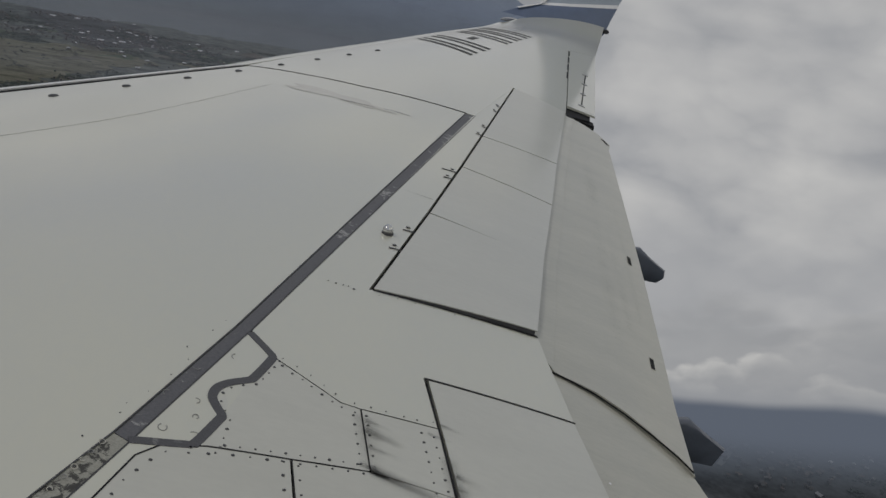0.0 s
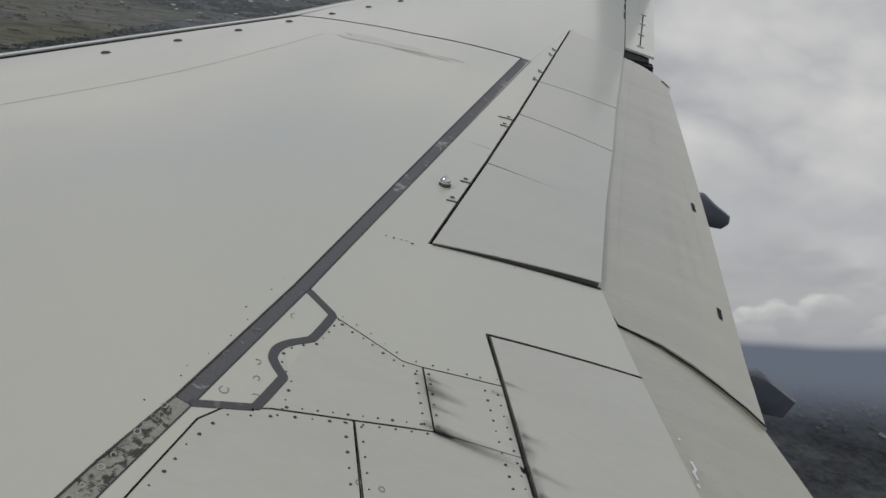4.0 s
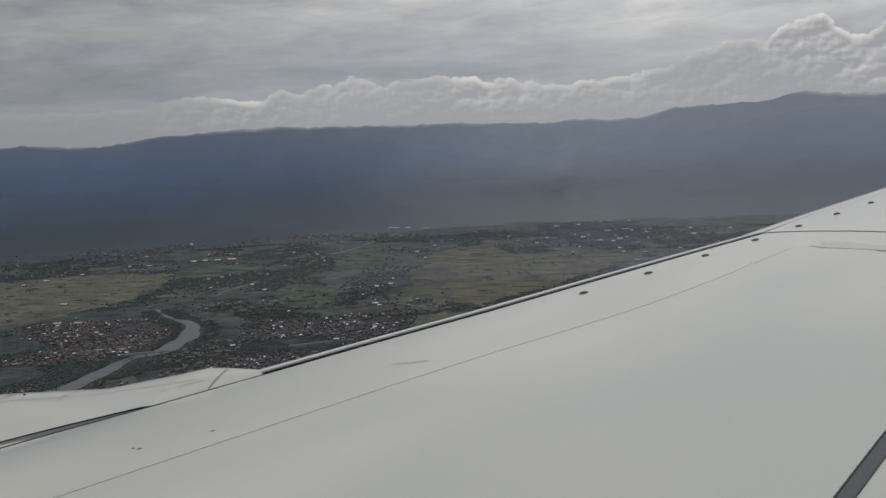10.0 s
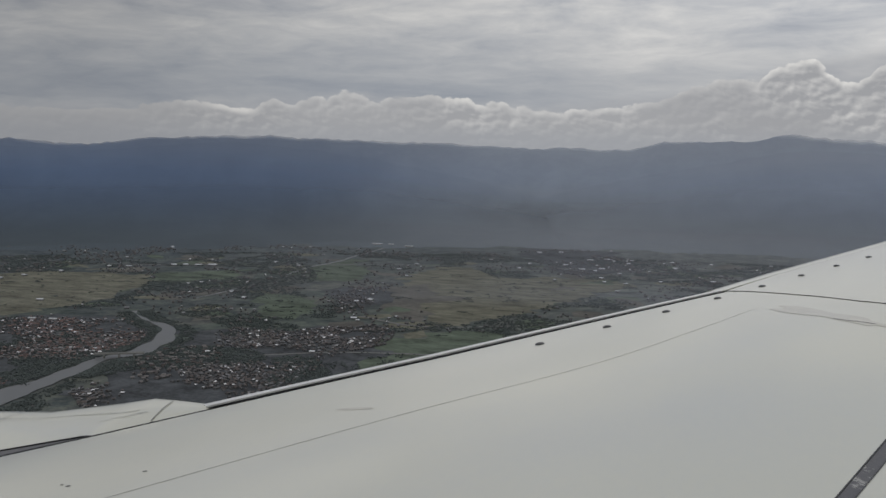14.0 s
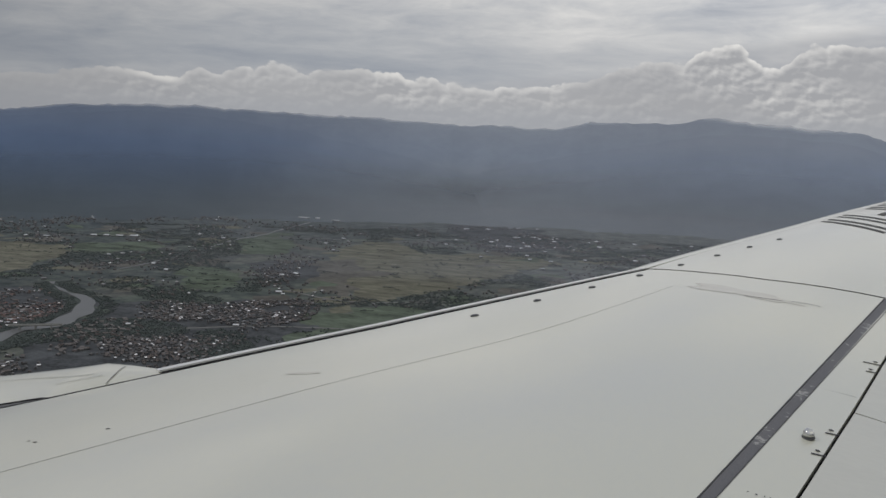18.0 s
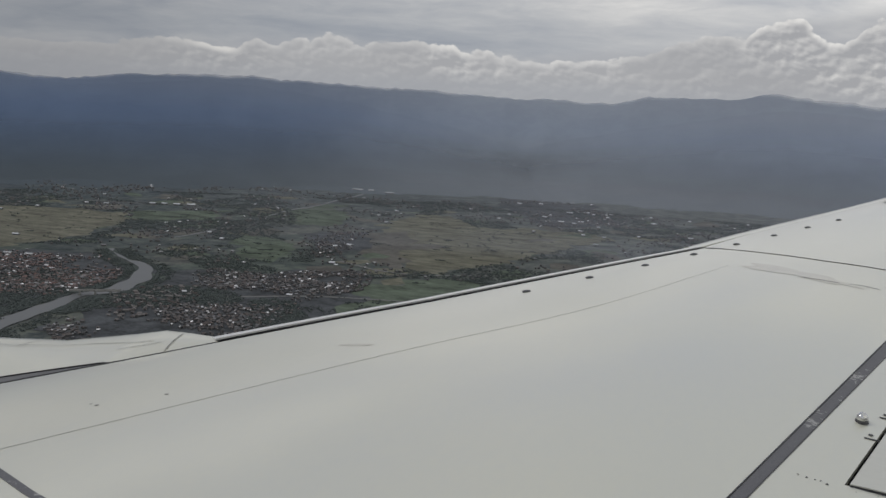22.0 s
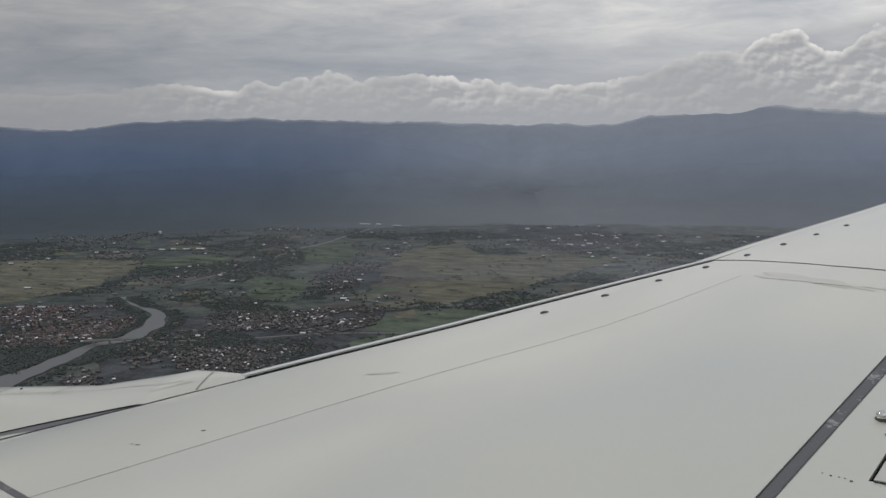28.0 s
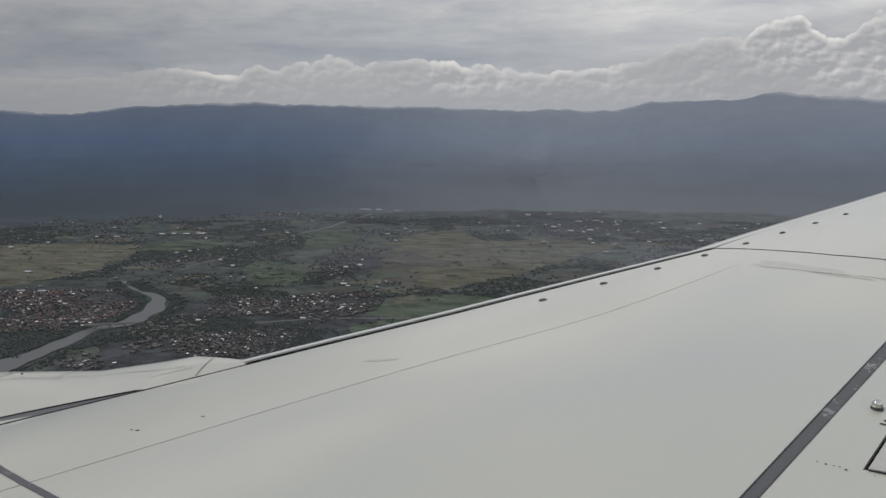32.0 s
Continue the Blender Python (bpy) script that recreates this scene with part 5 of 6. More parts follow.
skin("edge_panel", [(5.41, 3.5), (5.68, 4.40), (5.85, 4.93), (5.95, 5.23), (6.115, 5.285), (6.155, 5.30), (6.03, 5.25), (5.975, 5.18), (5.885, 4.88), (5.75, 4.40), (5.49, 3.5)], PAINT, 0.001, "narrow light grey skin edge beside the sealant strip")
skin("access_panel", [(5.49, 3.5), (5.75, 4.40), (5.885, 4.88), (5.975, 5.18), (6.03, 5.25), (6.155, 5.30), (6.395, 5.352), (6.455, 4.90), (6.53, 4.40), (6.66, 3.5)], PAINT_AFT, 0.003, "large riveted light grey access panel")
skin("access_panel", [(6.395, 5.352), (6.637, 5.408), (6.925, 5.42), (6.975, 5.06), (7.06, 4.40), (7.17, 3.5), (6.66, 3.5), (6.53, 4.40), (6.455, 4.90)], PAINT_AFT, 0.003, "riveted light grey access panel before the ground spoiler")

band(rounded([SEAM[0], SEAM[1], SEAM[3], SEAM[4], SEAM[5]], 8), 0.0034, 0.0014, SEAM_GREY, "skin_seam", label="fine grey seam in the upper skin", thick=0.0006, end=0.0008)
band([(5.67, 10.375), (6.15, 10.165), (6.57, 10.035), (7.36, 9.985)], 0.016, 0.0022, DARK_GAP, "skin_joint", label="dark joint between inboard and outboard skin", thick=0.0006)
band([(2.8, 5.72), (3.35, 5.41), (3.56, 5.305), (4.0, 5.11), (4.7, 4.86), (5.47, 4.65), (5.72, 4.57)], 0.032, 0.003, SEALANT, "root_seal", label="dark rubber seal along the wing root fairing")
for line, w in (([(6.845, 6.045), (7.485, 6.14)], 0.010), ([(6.605, 5.718), (6.642, 5.408), (6.398, 5.350), (6.155, 5.30)], 0.006), ([(6.398, 5.350), (6.462, 4.90), (6.545, 4.40), (6.68, 3.5)], 0.004), ([(6.295, 5.865), (6.535, 5.718), (6.605, 5.718), (6.885, 5.757)], 0.0032), ([(5.49, 3.5), (5.75, 4.40), (5.885, 4.88), (5.975, 5.18), (6.03, 5.25), (6.155, 5.30)], 0.005), ([(6.85, 6.045), (6.885, 5.765), (6.93, 5.42), (6.98, 5.06), (7.068, 4.40), (7.18, 3.5)], 0.0065)):
    band(line, w, 0.0012, DARK_GAP, "panel_gap", label="dark gap between skin panels", thick=0.0006)
# spoilers, a little raised at their trailing edges
def raised(x, y, inner=False):
    h = np.interp(y, [p[1] for p in HINGE], [p[0] for p in HINGE])
    return 0.003 + (0.020 if inner else 0.010) * max(0.0, min(1.0, (x - h) / 0.7))


for k in range(4):
    a, b, c, d = HINGE[k], HINGE[k + 1], SPOILER_TE[k + 1], SPOILER_TE[k]
    bm = plate(inset([(a[0] + 0.006, a[1]), (b[0] + 0.006, b[1]), c, d], 0.008), thick=0.005 if k == 0 else 0.03, lift=(lambda x, y: raised(x, y, True)) if k == 0 else raised)
    part("spoiler", bm, PAINT_AFT, wing, "light grey flight spoiler, slightly raised")
skin("ground_spoiler", [(6.855, 6.045), (7.485, 6.14), (7.58, 5.58), (7.67, 5.12), (7.82, 4.4), (8.0, 3.5), (7.19, 3.5), (7.075, 4.40), (6.985, 5.06)], PAINT_AFT, 0.006, "light grey ground spoiler with soot streaks", thick=0.03)

# shade under the raised spoiler, put into a dark grey block along its inner side
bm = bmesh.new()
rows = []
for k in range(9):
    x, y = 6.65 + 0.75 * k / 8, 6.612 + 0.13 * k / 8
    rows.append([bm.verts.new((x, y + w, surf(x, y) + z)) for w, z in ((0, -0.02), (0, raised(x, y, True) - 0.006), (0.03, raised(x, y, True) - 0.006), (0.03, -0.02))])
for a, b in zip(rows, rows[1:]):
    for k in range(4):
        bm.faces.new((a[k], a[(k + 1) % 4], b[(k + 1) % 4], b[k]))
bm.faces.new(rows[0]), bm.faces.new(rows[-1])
part("spoiler_well", bm, WEDGE_GREY, wing, "dark grey block for the shade under the raised spoiler", smooth=False)
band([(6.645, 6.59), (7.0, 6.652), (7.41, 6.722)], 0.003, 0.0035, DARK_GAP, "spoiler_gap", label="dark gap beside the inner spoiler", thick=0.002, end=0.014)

# flaps
FLAP_TE = [(8.07, 6.2), (8.13, 6.69), (8.33, 8.04), (8.68, 10.59), (8.735, 10.78)]


def flap_drop(x, y):
    h = np.interp(y, [p[1] for p in SPOILER_TE], [p[0] for p in SPOILER_TE])
    f = max(0.0, x - h)
    return -0.02 - 0.02 * f + 0.022 * math.sin(min(1.0, f / 0.75) * math.pi)


VANE = [(7.47, 6.52)] + [(x + 0.075, y) for x, y in SPOILER_TE[1:]] + [(8.46, 11.12)]
skin("flap_vane", [(7.385, 6.70)] + [(x - 0.035, y) for x, y in SPOILER_TE[1:]] + VANE[:0:-1] + [(7.46, 6.50)], FLAP_PAINT, 0.002, "light grey fore vane of the flap", dz=-0.012)
outer = plate(inset([(7.455, 6.50), (7.54, 6.49), (7.65, 6.47), (7.78, 6.415), (7.89, 6.35), (8.0, 6.275)] + FLAP_TE + [(8.66, 10.95), (8.55, 11.08), (8.44, 11.12)] + [(x - 0.03, y) for x, y in VANE[-2:0:-1]], 0.003), thick=0.05, lift=flap_drop, step=0.12)
part("outboard_flap", outer, FLAP_PAINT, wing, "weathered grey outboard flap lowered behind the wing")
inner = plate(inset([(7.42, 6.49), (7.455, 6.497), (7.54, 6.487), (7.65, 6.467), (7.78, 6.412), (7.89, 6.347), (8.0, 6.272), (8.07, 6.20), (8.22, 5.79), (8.35, 5.43), (8.62, 4.6), (8.9, 3.5), (7.99, 3.5), (7.80, 4.4), (7.65, 5.12), (7.56, 5.58), (7.46, 6.14)], 0.003), thick=0.05, lift=lambda x, y: -0.022 - 0.02 * max(0.0, x - 7.5), step=0.12)
part("inboard_flap", inner, FLAP_PAINT, wing, "weathered grey inboard flap with chipped paint")
band([(7.45, 6.497), (7.54, 6.488), (7.65, 6.468), (7.78, 6.413), (7.89, 6.348), (8.0, 6.273), (8.06, 6.21)], 0.008, -0.012, DARK_GAP, "flap_gap", label="dark gap between the two flaps")
for a, b in (((8.10, 7.08), (8.083, 6.98)), ((8.28, 8.31), (8.265, 8.20)), ((8.67, 10.84), (8.70, 10.74))):
    band([a, b], 0.022, 0.003, DARK_GAP, "flap_slot", label="small dark slot in the flap", thick=0.002, lift=flap_drop)
inboard = lambda x, y: -0.022 - 0.02 * max(0.0, x - 7.5)
band([(7.66, 5.40), (7.68, 5.25), (7.72, 5.0), (7.80, 4.6)], 0.006, 0.002, SEAM_GREY, "flap_seam", label="faint grey line in the flap paint", thick=0.001, lift=inboard, end=0.002)
for pts, w in (([(7.605, 5.77), (7.615, 5.735), (7.60, 5.71), (7.608, 5.68)], 0.012), ([(7.60, 5.655), (7.604, 5.64)], 0.012), ([(7.58, 5.875), (7.588, 5.87)], 0.012)):
    band(pts, w, 0.003, WHITE, "paint_chip", label="ragged white chip in the flap paint", thick=0.001, lift=inboard)


def fairing(y, tail, lead, w):
    """A canoe fairing under the flap; its drooped dark tail shows behind the trailing edge."""
    prof = tail + lead
    bm = bmesh.new()
    cx, cz = sum(p[0] for p in prof) / len(prof), sum(p[1] for p in prof) / len(prof)
    rings = []
    for f, s in ((-1.0, 0.88), (-0.8, 0.97), (0.0, 1.0), (0.8, 0.97), (1.0, 0.88)):
        rings.append([bm.verts.new((cx + (x - cx) * s, y + f * w, cz + (z - cz) * s)) for x, z in prof])
    for a, b in zip(rings, rings[1:]):
        for i in range(len(prof)):
            bm.faces.new((a[i], a[(i + 1) % len(prof)], b[(i + 1) % len(prof)], b[i]))
    bm.faces.new(rings[0]), bm.faces.new(rings[-1])
    part("flap_track_fairing", bm, FAIRING, wing, "dark blue flap track fairing tail", sharp=0.9)


fairing(8.62, [(8.45, -0.46), (8.535, -0.52), (8.654, -0.589), (8.66, -0.637), (8.62, -0.676), (8.561, -0.674)], [(8.1, -0.62), (7.6, -0.60), (7.4, -0.56), (7.9, -0.54)], 0.03)
fairing(6.68, [(8.20, -0.60), (8.274, -0.65), (8.41, -0.731), (8.375, -0.821), (8.299, -0.814)], [(7.8, -0.80), (7.3, -0.78), (7.1, -0.70), (7.6, -0.68)], 0.03)

# aileron with its tab
skin("aileron", [(8.463, 11.5), (9.12, 14.74), (9.53, 15.0), (8.76, 11.55)], PAINT, 0.002, "light grey aileron")
band([(8.66, 11.75), (9.05, 13.4)], 0.012, 0.002, DARK_GAP, "tab_hinge_line", label="dark hinge line of the aileron tab")
for k in range(4):
    x, y = 8.66 + 0.13 * k, 11.75 + 0.55 * k
    band([(x - 0.03, y), (x + 0.03, y)], 0.03, 0.006, STEEL, "hinge_fitting")
for k in range(4):
    x0, y0 = 8.72 + 0.105 * k, 12.82 + 0.50 * k
    band([(x0, y0), (x0 + 0.075, y0 + 0.36)], 0.018, 0.003, DARK_GAP, "aileron_hinge_gap")
bm = plate([(8.44, 11.32), (8.72, 11.36), (8.74, 11.5), (8.45, 11.45)], dz=-0.05, thick=0.04)
part("flap_end_recess", bm, DARK_GAP, wing, "dark recess at the outer end of the flap")

# leading edge: slat inboard of the joint, fixed nose outboard
def nose(line, name, mat, label, gap, depth, reach, drop=-0.004):
    bm = bmesh.new()
    rows = []
    pts = along(line, 40)
    for i, (x, y) in enumerate(pts):
        a, b = pts[max(i - 1, 0)], pts[min(i + 1, len(pts) - 1)]
        d = Vector((b[0] - a[0], b[1] - a[1])).normalized()
        fx, fy = -d.y, d.x
        k = max(0.45, chord(y) / 3.2)
        row = []
        for f, dz in ((gap, -0.004), (gap, 0.004), (gap + 0.25 * reach, 0.0), (gap + 0.5 * reach, -0.12 * depth), (gap + 0.75 * reach, -0.4 * depth), (gap + 0.92 * reach, -0.75 * depth), (gap + reach, -1.2 * depth), (gap + 0.93 * reach, -1.7 * depth), (gap + 0.5 * reach, -2.2 * depth)):
            row.append(bm.verts.new((x + fx * f * k, y + fy * f * k, surf(x, y) + drop + dz * k)))
        rows.append(row)
    for a, b in zip(rows, rows[1:]):
        for k in range(len(a) - 1):
            bm.faces.new((a[k], a[k + 1], b[k + 1], b[k]))
    for r in (rows[0], rows[-1]):
        bm.faces.new(r)
    return part(name, bm, mat, wing, label, sharp=0.9)


nose(SLAT_GAP[4:], "slat", NOSE_METAL, "bright metal leading edge slat", 0.055, 0.013, 0.075, -0.006)
part("slat_gap", plate([(3.44, 7.12), (3.80, 7.60), (4.28, 8.21), (5.02, 9.31), (5.70, 10.33), (5.60, 10.40), (4.92, 9.385), (4.17, 8.29), (3.70, 7.68), (3.35, 7.20)], dz=-0.006, thick=0.02), GAP_GREY, wing, "dark gap behind the slat")
for off, w in ((0.010, 0.012), (0.042, 0.015)):
    band([(x - off * 0.83, y + off * 0.56) for x, y in SLAT_GAP[4:]], w, -0.001, DARK_GAP, "slat_seal_line", label="thin dark seal line behind the slat", thick=0.004)
nose(FRONT_OUT, "leading_edge", PAINT, "light grey rounded outboard leading edge", 0.003, 0.10, 0.22)
# the gap's inner darkness put into a flush grey plate with black edges
band([(0.52, 3.50), (1.67, 5.00), (2.63, 6.22), (3.065, 6.68), (3.435, 7.14)], 0.045, -0.001, DARK_GAP, "gap_shadow_edge", label="black shadow strip along the inner edge of the gap", thick=0.004)
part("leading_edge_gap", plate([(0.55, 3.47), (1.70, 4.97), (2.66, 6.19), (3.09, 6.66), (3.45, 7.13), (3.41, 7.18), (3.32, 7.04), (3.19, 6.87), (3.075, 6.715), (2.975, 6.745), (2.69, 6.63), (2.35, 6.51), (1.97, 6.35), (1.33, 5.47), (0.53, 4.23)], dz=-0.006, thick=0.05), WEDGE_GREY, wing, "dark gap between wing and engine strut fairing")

band([(0.56, 4.22), (1.36, 5.46), (1.99, 6.335), (2.37, 6.475), (2.705, 6.59), (2.985, 6.705), (3.08, 6.675), (3.19, 6.84)], 0.028, -0.001, DARK_GAP, "gap_shadow_edge", label="black shadow strip along the outer edge of the gap", thick=0.004)
skin("gap_fairing_lip", [(0.75, 3.95), (1.72, 5.12), (2.56, 6.14), (2.72, 6.31), (2.40, 6.26), (1.95, 5.98), (1.30, 5.10), (0.60, 4.05)], PAINT_AFT, 0.0, "pale lip of the fairing inside the gap", dz=-0.002, thick=0.003)

# slat track marks in a row
M0, M7 = (4.80, 8.52), (6.74, 12.03)
for k in range(8):
    x, y = M0[0] + (M7[0] - M0[0]) * k / 7 + 0.036 * math.sin(math.pi * k / 5.6), M0[1] + (M7[1] - M0[1]) * k / 7
    bm = bmesh.new()
    bmesh.ops.create_uvsphere(bm, u_segments=14, v_segments=7, radius=1.0, matrix=Matrix.Translation((x, y, surf(x, y))) @ Matrix.Rotation(-0.5, 4, "Z") @ Matrix.Diagonal((0.024, 0.034, 0.010, 1)))
    part("slat_track_bump", bm, RIVET, wing, "small dark raised bump behind the leading edge")


# winglet
def winglet():
    levels = [(8.66, -0.13, 10.24, -0.20, 17.58), (8.88, -0.035, 10.29, -0.06, 17.63), (9.06, 0.02, 10.345, 0.10, 17.68), (9.20, 0.06, 10.39, 0.21, 17.72), (9.26, 0.10, 10.405, 0.265, 17.74), (9.42, 0.33, 10.50, 0.47, 17.80), (9.64, 0.62, 10.60, 0.74, 17.87), (10.06, 1.15, 10.77, 1.2, 18.02), (10.50, 1.83, 10.98, 1.85, 18.2), (10.88, 2.45, 11.18, 2.45, 18.36)]
    def slab(part_levels, name, mat, label):
        bm = bmesh.new()
        rings = []
        for x0, z0, x1, z1, y in part_levels:
            prof = [(0, 0), (0.12, 0.7), (0.35, 1.0), (0.7, 0.6), (1, 0.08), (1, -0.08), (0.7, -0.6), (0.35, -1.0), (0.12, -0.7)]
            rings.append([bm.verts.new((x0 + (x1 - x0) * f, y + 0.045 * s, z0 + (z1 - z0) * f)) for f, s in prof])
        for a, b in zip(rings, rings[1:]):
            for i in range(len(a)):
                bm.faces.new((a[i], a[(i + 1) % len(a)], b[(i + 1) % len(a)], b[i]))
        bm.faces.new(rings[0]), bm.faces.new(rings[-1])
        part(name, bm, mat, wing, label, sharp=1.0)
    slab(levels[:4], "winglet_root", WINGLET_BLUE, "dark blue root of the winglet")
    slab(levels[3:5], "winglet_stripe", WHITE, "thin white stripe on the winglet")
    slab(levels[4:], "winglet", WINGLET_GREY, "silver-blue upswept winglet")
    bm = bmesh.new()
    rings = []
    for x0, z0, x1, z1, y in levels[1:]:
        w = 0.028 * (x1 - x0) ** 0.5
        rings.append([bm.verts.new((x0 + 0.012 + w * math.cos(a) * 0.8, y + 0.036 * math.sin(a) * (x1 - x0), z0 + 0.01)) for a in (2 * math.pi * k / 10 for k in range(10))])
    for a, b in zip(rings, rings[1:]):
        for i in range(10):
            bm.faces.new((a[i], a[(i + 1) % 10], b[(i + 1) % 10], b[i]))
    bm.faces.new(rings[0]), bm.faces.new(rings[-1])
    part("winglet_leading_edge", bm, NOSE_METAL, wing, "polished metal leading edge of the winglet", sharp=1.0)


winglet()
bm = bmesh.new()
bmesh.ops.create_cube(bm, size=1.0, matrix=Matrix.Translation((10.27, 17.63, -0.14)) @ Matrix.Diagonal((0.09, 0.12, 0.06, 1)))
bmesh.ops.bevel(bm, geom=bm.edges[:], offset=0.012, segments=2, affect="EDGES")
part("tail_light", bm, RIVET, wing, "small dark light housing at the wing tip")
bm = bmesh.new()
bmesh.ops.create_uvsphere(bm, u_segments=20, v_segments=8, radius=1.0, matrix=Matrix.Translation((8.76, 17.42, surf(8.76, 17.42))) @ Matrix.Rotation(-0.5, 4, "Z") @ Matrix.Diagonal((0.10, 0.28, 0.02, 1)))
part("tip_light_lens", bm, LENS, wing, "dark glass lens in the wing tip's leading edge")


# small marker dome
def dome():
    x, y = 6.712, 7.235
    z = surf(x, y)
    bm = bmesh.new()
    bmesh.ops.create_cone(bm, cap_ends=True, segments=24, radius1=0.030, radius2=0.028, depth=0.010, matrix=Matrix.Translation((x, y, z + 0.004)))
    base = part("marker_dome", bm, RIVET, wing, "small round lamp dome on the wing")
    bm = bmesh.new()
    bmesh.ops.create_uvsphere(bm, u_segments=20, v_segments=12, radius=0.026, matrix=Matrix.Translation((x, y, z + 0.020)))
    bmesh.ops.delete(bm, geom=[v for v in bm.verts if v.co.z < z], context="VERTS")
    part("lens", bm, DOME, base, "shiny round lens")


dome()

# rounded grey bars where the wing's marking stands
def marking():
    a, b = Vector((7.16, 13.5)), Vector((8.29, 16.24))
    c = Vector((0.49, -0.92))
    for k in range(6):
        p = a.lerp(b, k / 6)
        q = a.lerp(b, (k + 0.60) / 6)
        m = p.lerp(q, 0.5)
        d = (q - p) * 0.33
        if k == 2:
            bars = [[p + c * 0.44, q + c * 0.44, q + c * 0.56, p + c * 0.56]]
        else:
            bars = [[p, p + d, p + d + c, p + c], [q - d, q, q + c, q - d + c]]
        for pts in bars:
            skin("marking_bar", [tuple(v) for v in pts], MARKING, 0.0, "plain dark grey bar of the wing marking", dz=0.002, thick=0)


marking()

# repaired patch and scuffs
def oval(cx, cy, rx, ry, turn, n=26, ragged=0.15):
    pts = []
    for k in range(n):
        a = 2 * math.pi * k / n
        q = 1 + ragged * noise.noise((math.cos(a) * 1.7 + cx, math.sin(a) * 1.7 + cy, 2.0))
        x, y = math.cos(a) * rx * q, math.sin(a) * ry * q
        pts.append((cx + x * math.cos(turn) - y * math.sin(turn), cy + x * math.sin(turn) + y * math.cos(turn)))
    return pts


skin("paint_patch", oval(6.39, 9.56, 0.36, 0.095, -0.38, 60, 0.5), PATCH, 0.0, "faint brownish repaired patch in the paint", dz=0.0014, thick=0)
band([(6.42, 9.46), (6.55, 9.45), (6.66, 9.44)], 0.006, 0.0035, SEALANT, "scratch", thick=0.0006)
band([(6.72, 9.46), (6.82, 9.46), (6.90, 9.44)], 0.006, 0.0035, SEALANT, "scratch", thick=0.0006)
skin("paint_patch", oval(4.30, 7.07, 0.09, 0.02, 0.2, 14), PATCH, 0.0, "small grey scuff in the paint", dz=0.0012, thick=0)
for x, y, r in ((3.83, 6.12, 0.007), (3.62, 5.92, 0.007), (3.58, 5.93, 0.005), (5.0, 5.3, 0.005)):
    skin("paint_chip", oval(x, y, r * 1.6, r, 0.3, 8), RIVET, 0.0, "tiny dark chip in the paint", dz=0.0012, thick=0)

# fittings across the spoiler hinge
for f, l in ((0.10, 0.05), (0.155, 0.05), (0.36, 0.05), (0.39, 0.09), (0.60, 0.04), (0.65, 0.035), (0.77, 0.03), (0.81, 0.03)):
    x, y = along(HINGE, 201)[int(f * 200)]
    band([(x - l, y - 0.006), (x + 0.012, y + 0.004)], 0.010, 0.0025, RIVET, "hinge_bracket", label="small dark bracket across the spoiler hinge", thick=0.002)
    band([(x - 0.03, y + 0.035), (x - 0.012, y + 0.04)], 0.012, 0.004, RIVET, "hinge_bracket", thick=0.003)
bm = bmesh.new()
bmesh.ops.create_cube(bm, size=1.0, matrix=Matrix.Translation((6.925, 5.01, surf(6.925, 5.01) + 0.012)) @ Matrix.Diagonal((0.065, 0.022, 0.016, 1)))
bmesh.ops.bevel(bm, geom=bm.edges[:], offset=0.008, segments=2, affect="EDGES")
part("spoiler_actuator", bm, STEEL, wing, "small bright steel fitting at the ground spoiler hinge")
skin("actuator_slot", [(6.885, 4.992), (6.985, 4.985), (6.985, 5.022), (6.885, 5.03)], DARK_GAP, 0.0, "dark slot round the steel fitting", dz=0.0015, thick=0.0008)

# rivets
RIV = bmesh.new()
bmesh.ops.create_cone(RIV, cap_ends=True, segments=8, radius1=0.0055, radius2=0.004, depth=0.002)
RIV_MESH = mesh_of("rivet", RIV, RIVET)


def rivets(line, n, parent=None, jitter=0.0, size=1.0):
    r = random.Random(int(line[0][0] * 1000))
    for x, y in along(line, n):
        ob = new("rivet", RIV_MESH)
        ob.parent = wing
        x, y = x + r.uniform(-jitter, jitter), y + r.uniform(-jitter, jitter)
        s = size * r.choice((0.55, 0.75, 0.95, 1.15))
        ob.matrix_local = Matrix.Translation((x, y, surf(x, y) + 0.0012)) @ Matrix.Diagonal((s, s, 1, 1))


rivets([(6.33, 5.825), (6.53, 5.695), (6.585, 5.69)], 8, jitter=0.004)
rivets([(6.32, 5.88), (6.54, 5.745), (6.61, 5.74), (6.87, 5.78)], 11, jitter=0.006, size=0.6)
rivets([(6.58, 5.67), (6.61, 5.43)], 6), rivets([(6.625, 5.69), (6.655, 5.44)], 6)
rivets([(6.62, 5.39), (6.40, 5.335), (6.18, 5.28)], 10), rivets([(6.60, 5.425), (6.40, 5.375), (6.20, 5.325)], 10)
rivets([(6.37, 5.33), (6.43, 4.90), (6.505, 4.40), (6.60, 3.8)], 26), rivets([(6.42, 5.33), (6.482, 4.90), (6.555, 4.40), (6.65, 3.8)], 26)
rivets([(6.82, 5.70), (6.86, 5.40), (6.92, 5.05), (7.0, 4.40)], 28), rivets([(6.865, 5.70), (6.905, 5.40), (6.96, 5.05), (7.04, 4.40)], 26)
rivets([(5.775, 4.38), (5.912, 4.88), (6.0, 5.16), (6.05, 5.225), (6.16, 5.27)], 18, jitter=0.004)
rivets([(6.19, 5.31), (6.20, 5.46), (6.165, 5.51), (6.155, 5.56), (6.165, 5.60), (6.20, 5.64), (6.26, 5.68), (6.315, 5.85)], 14)
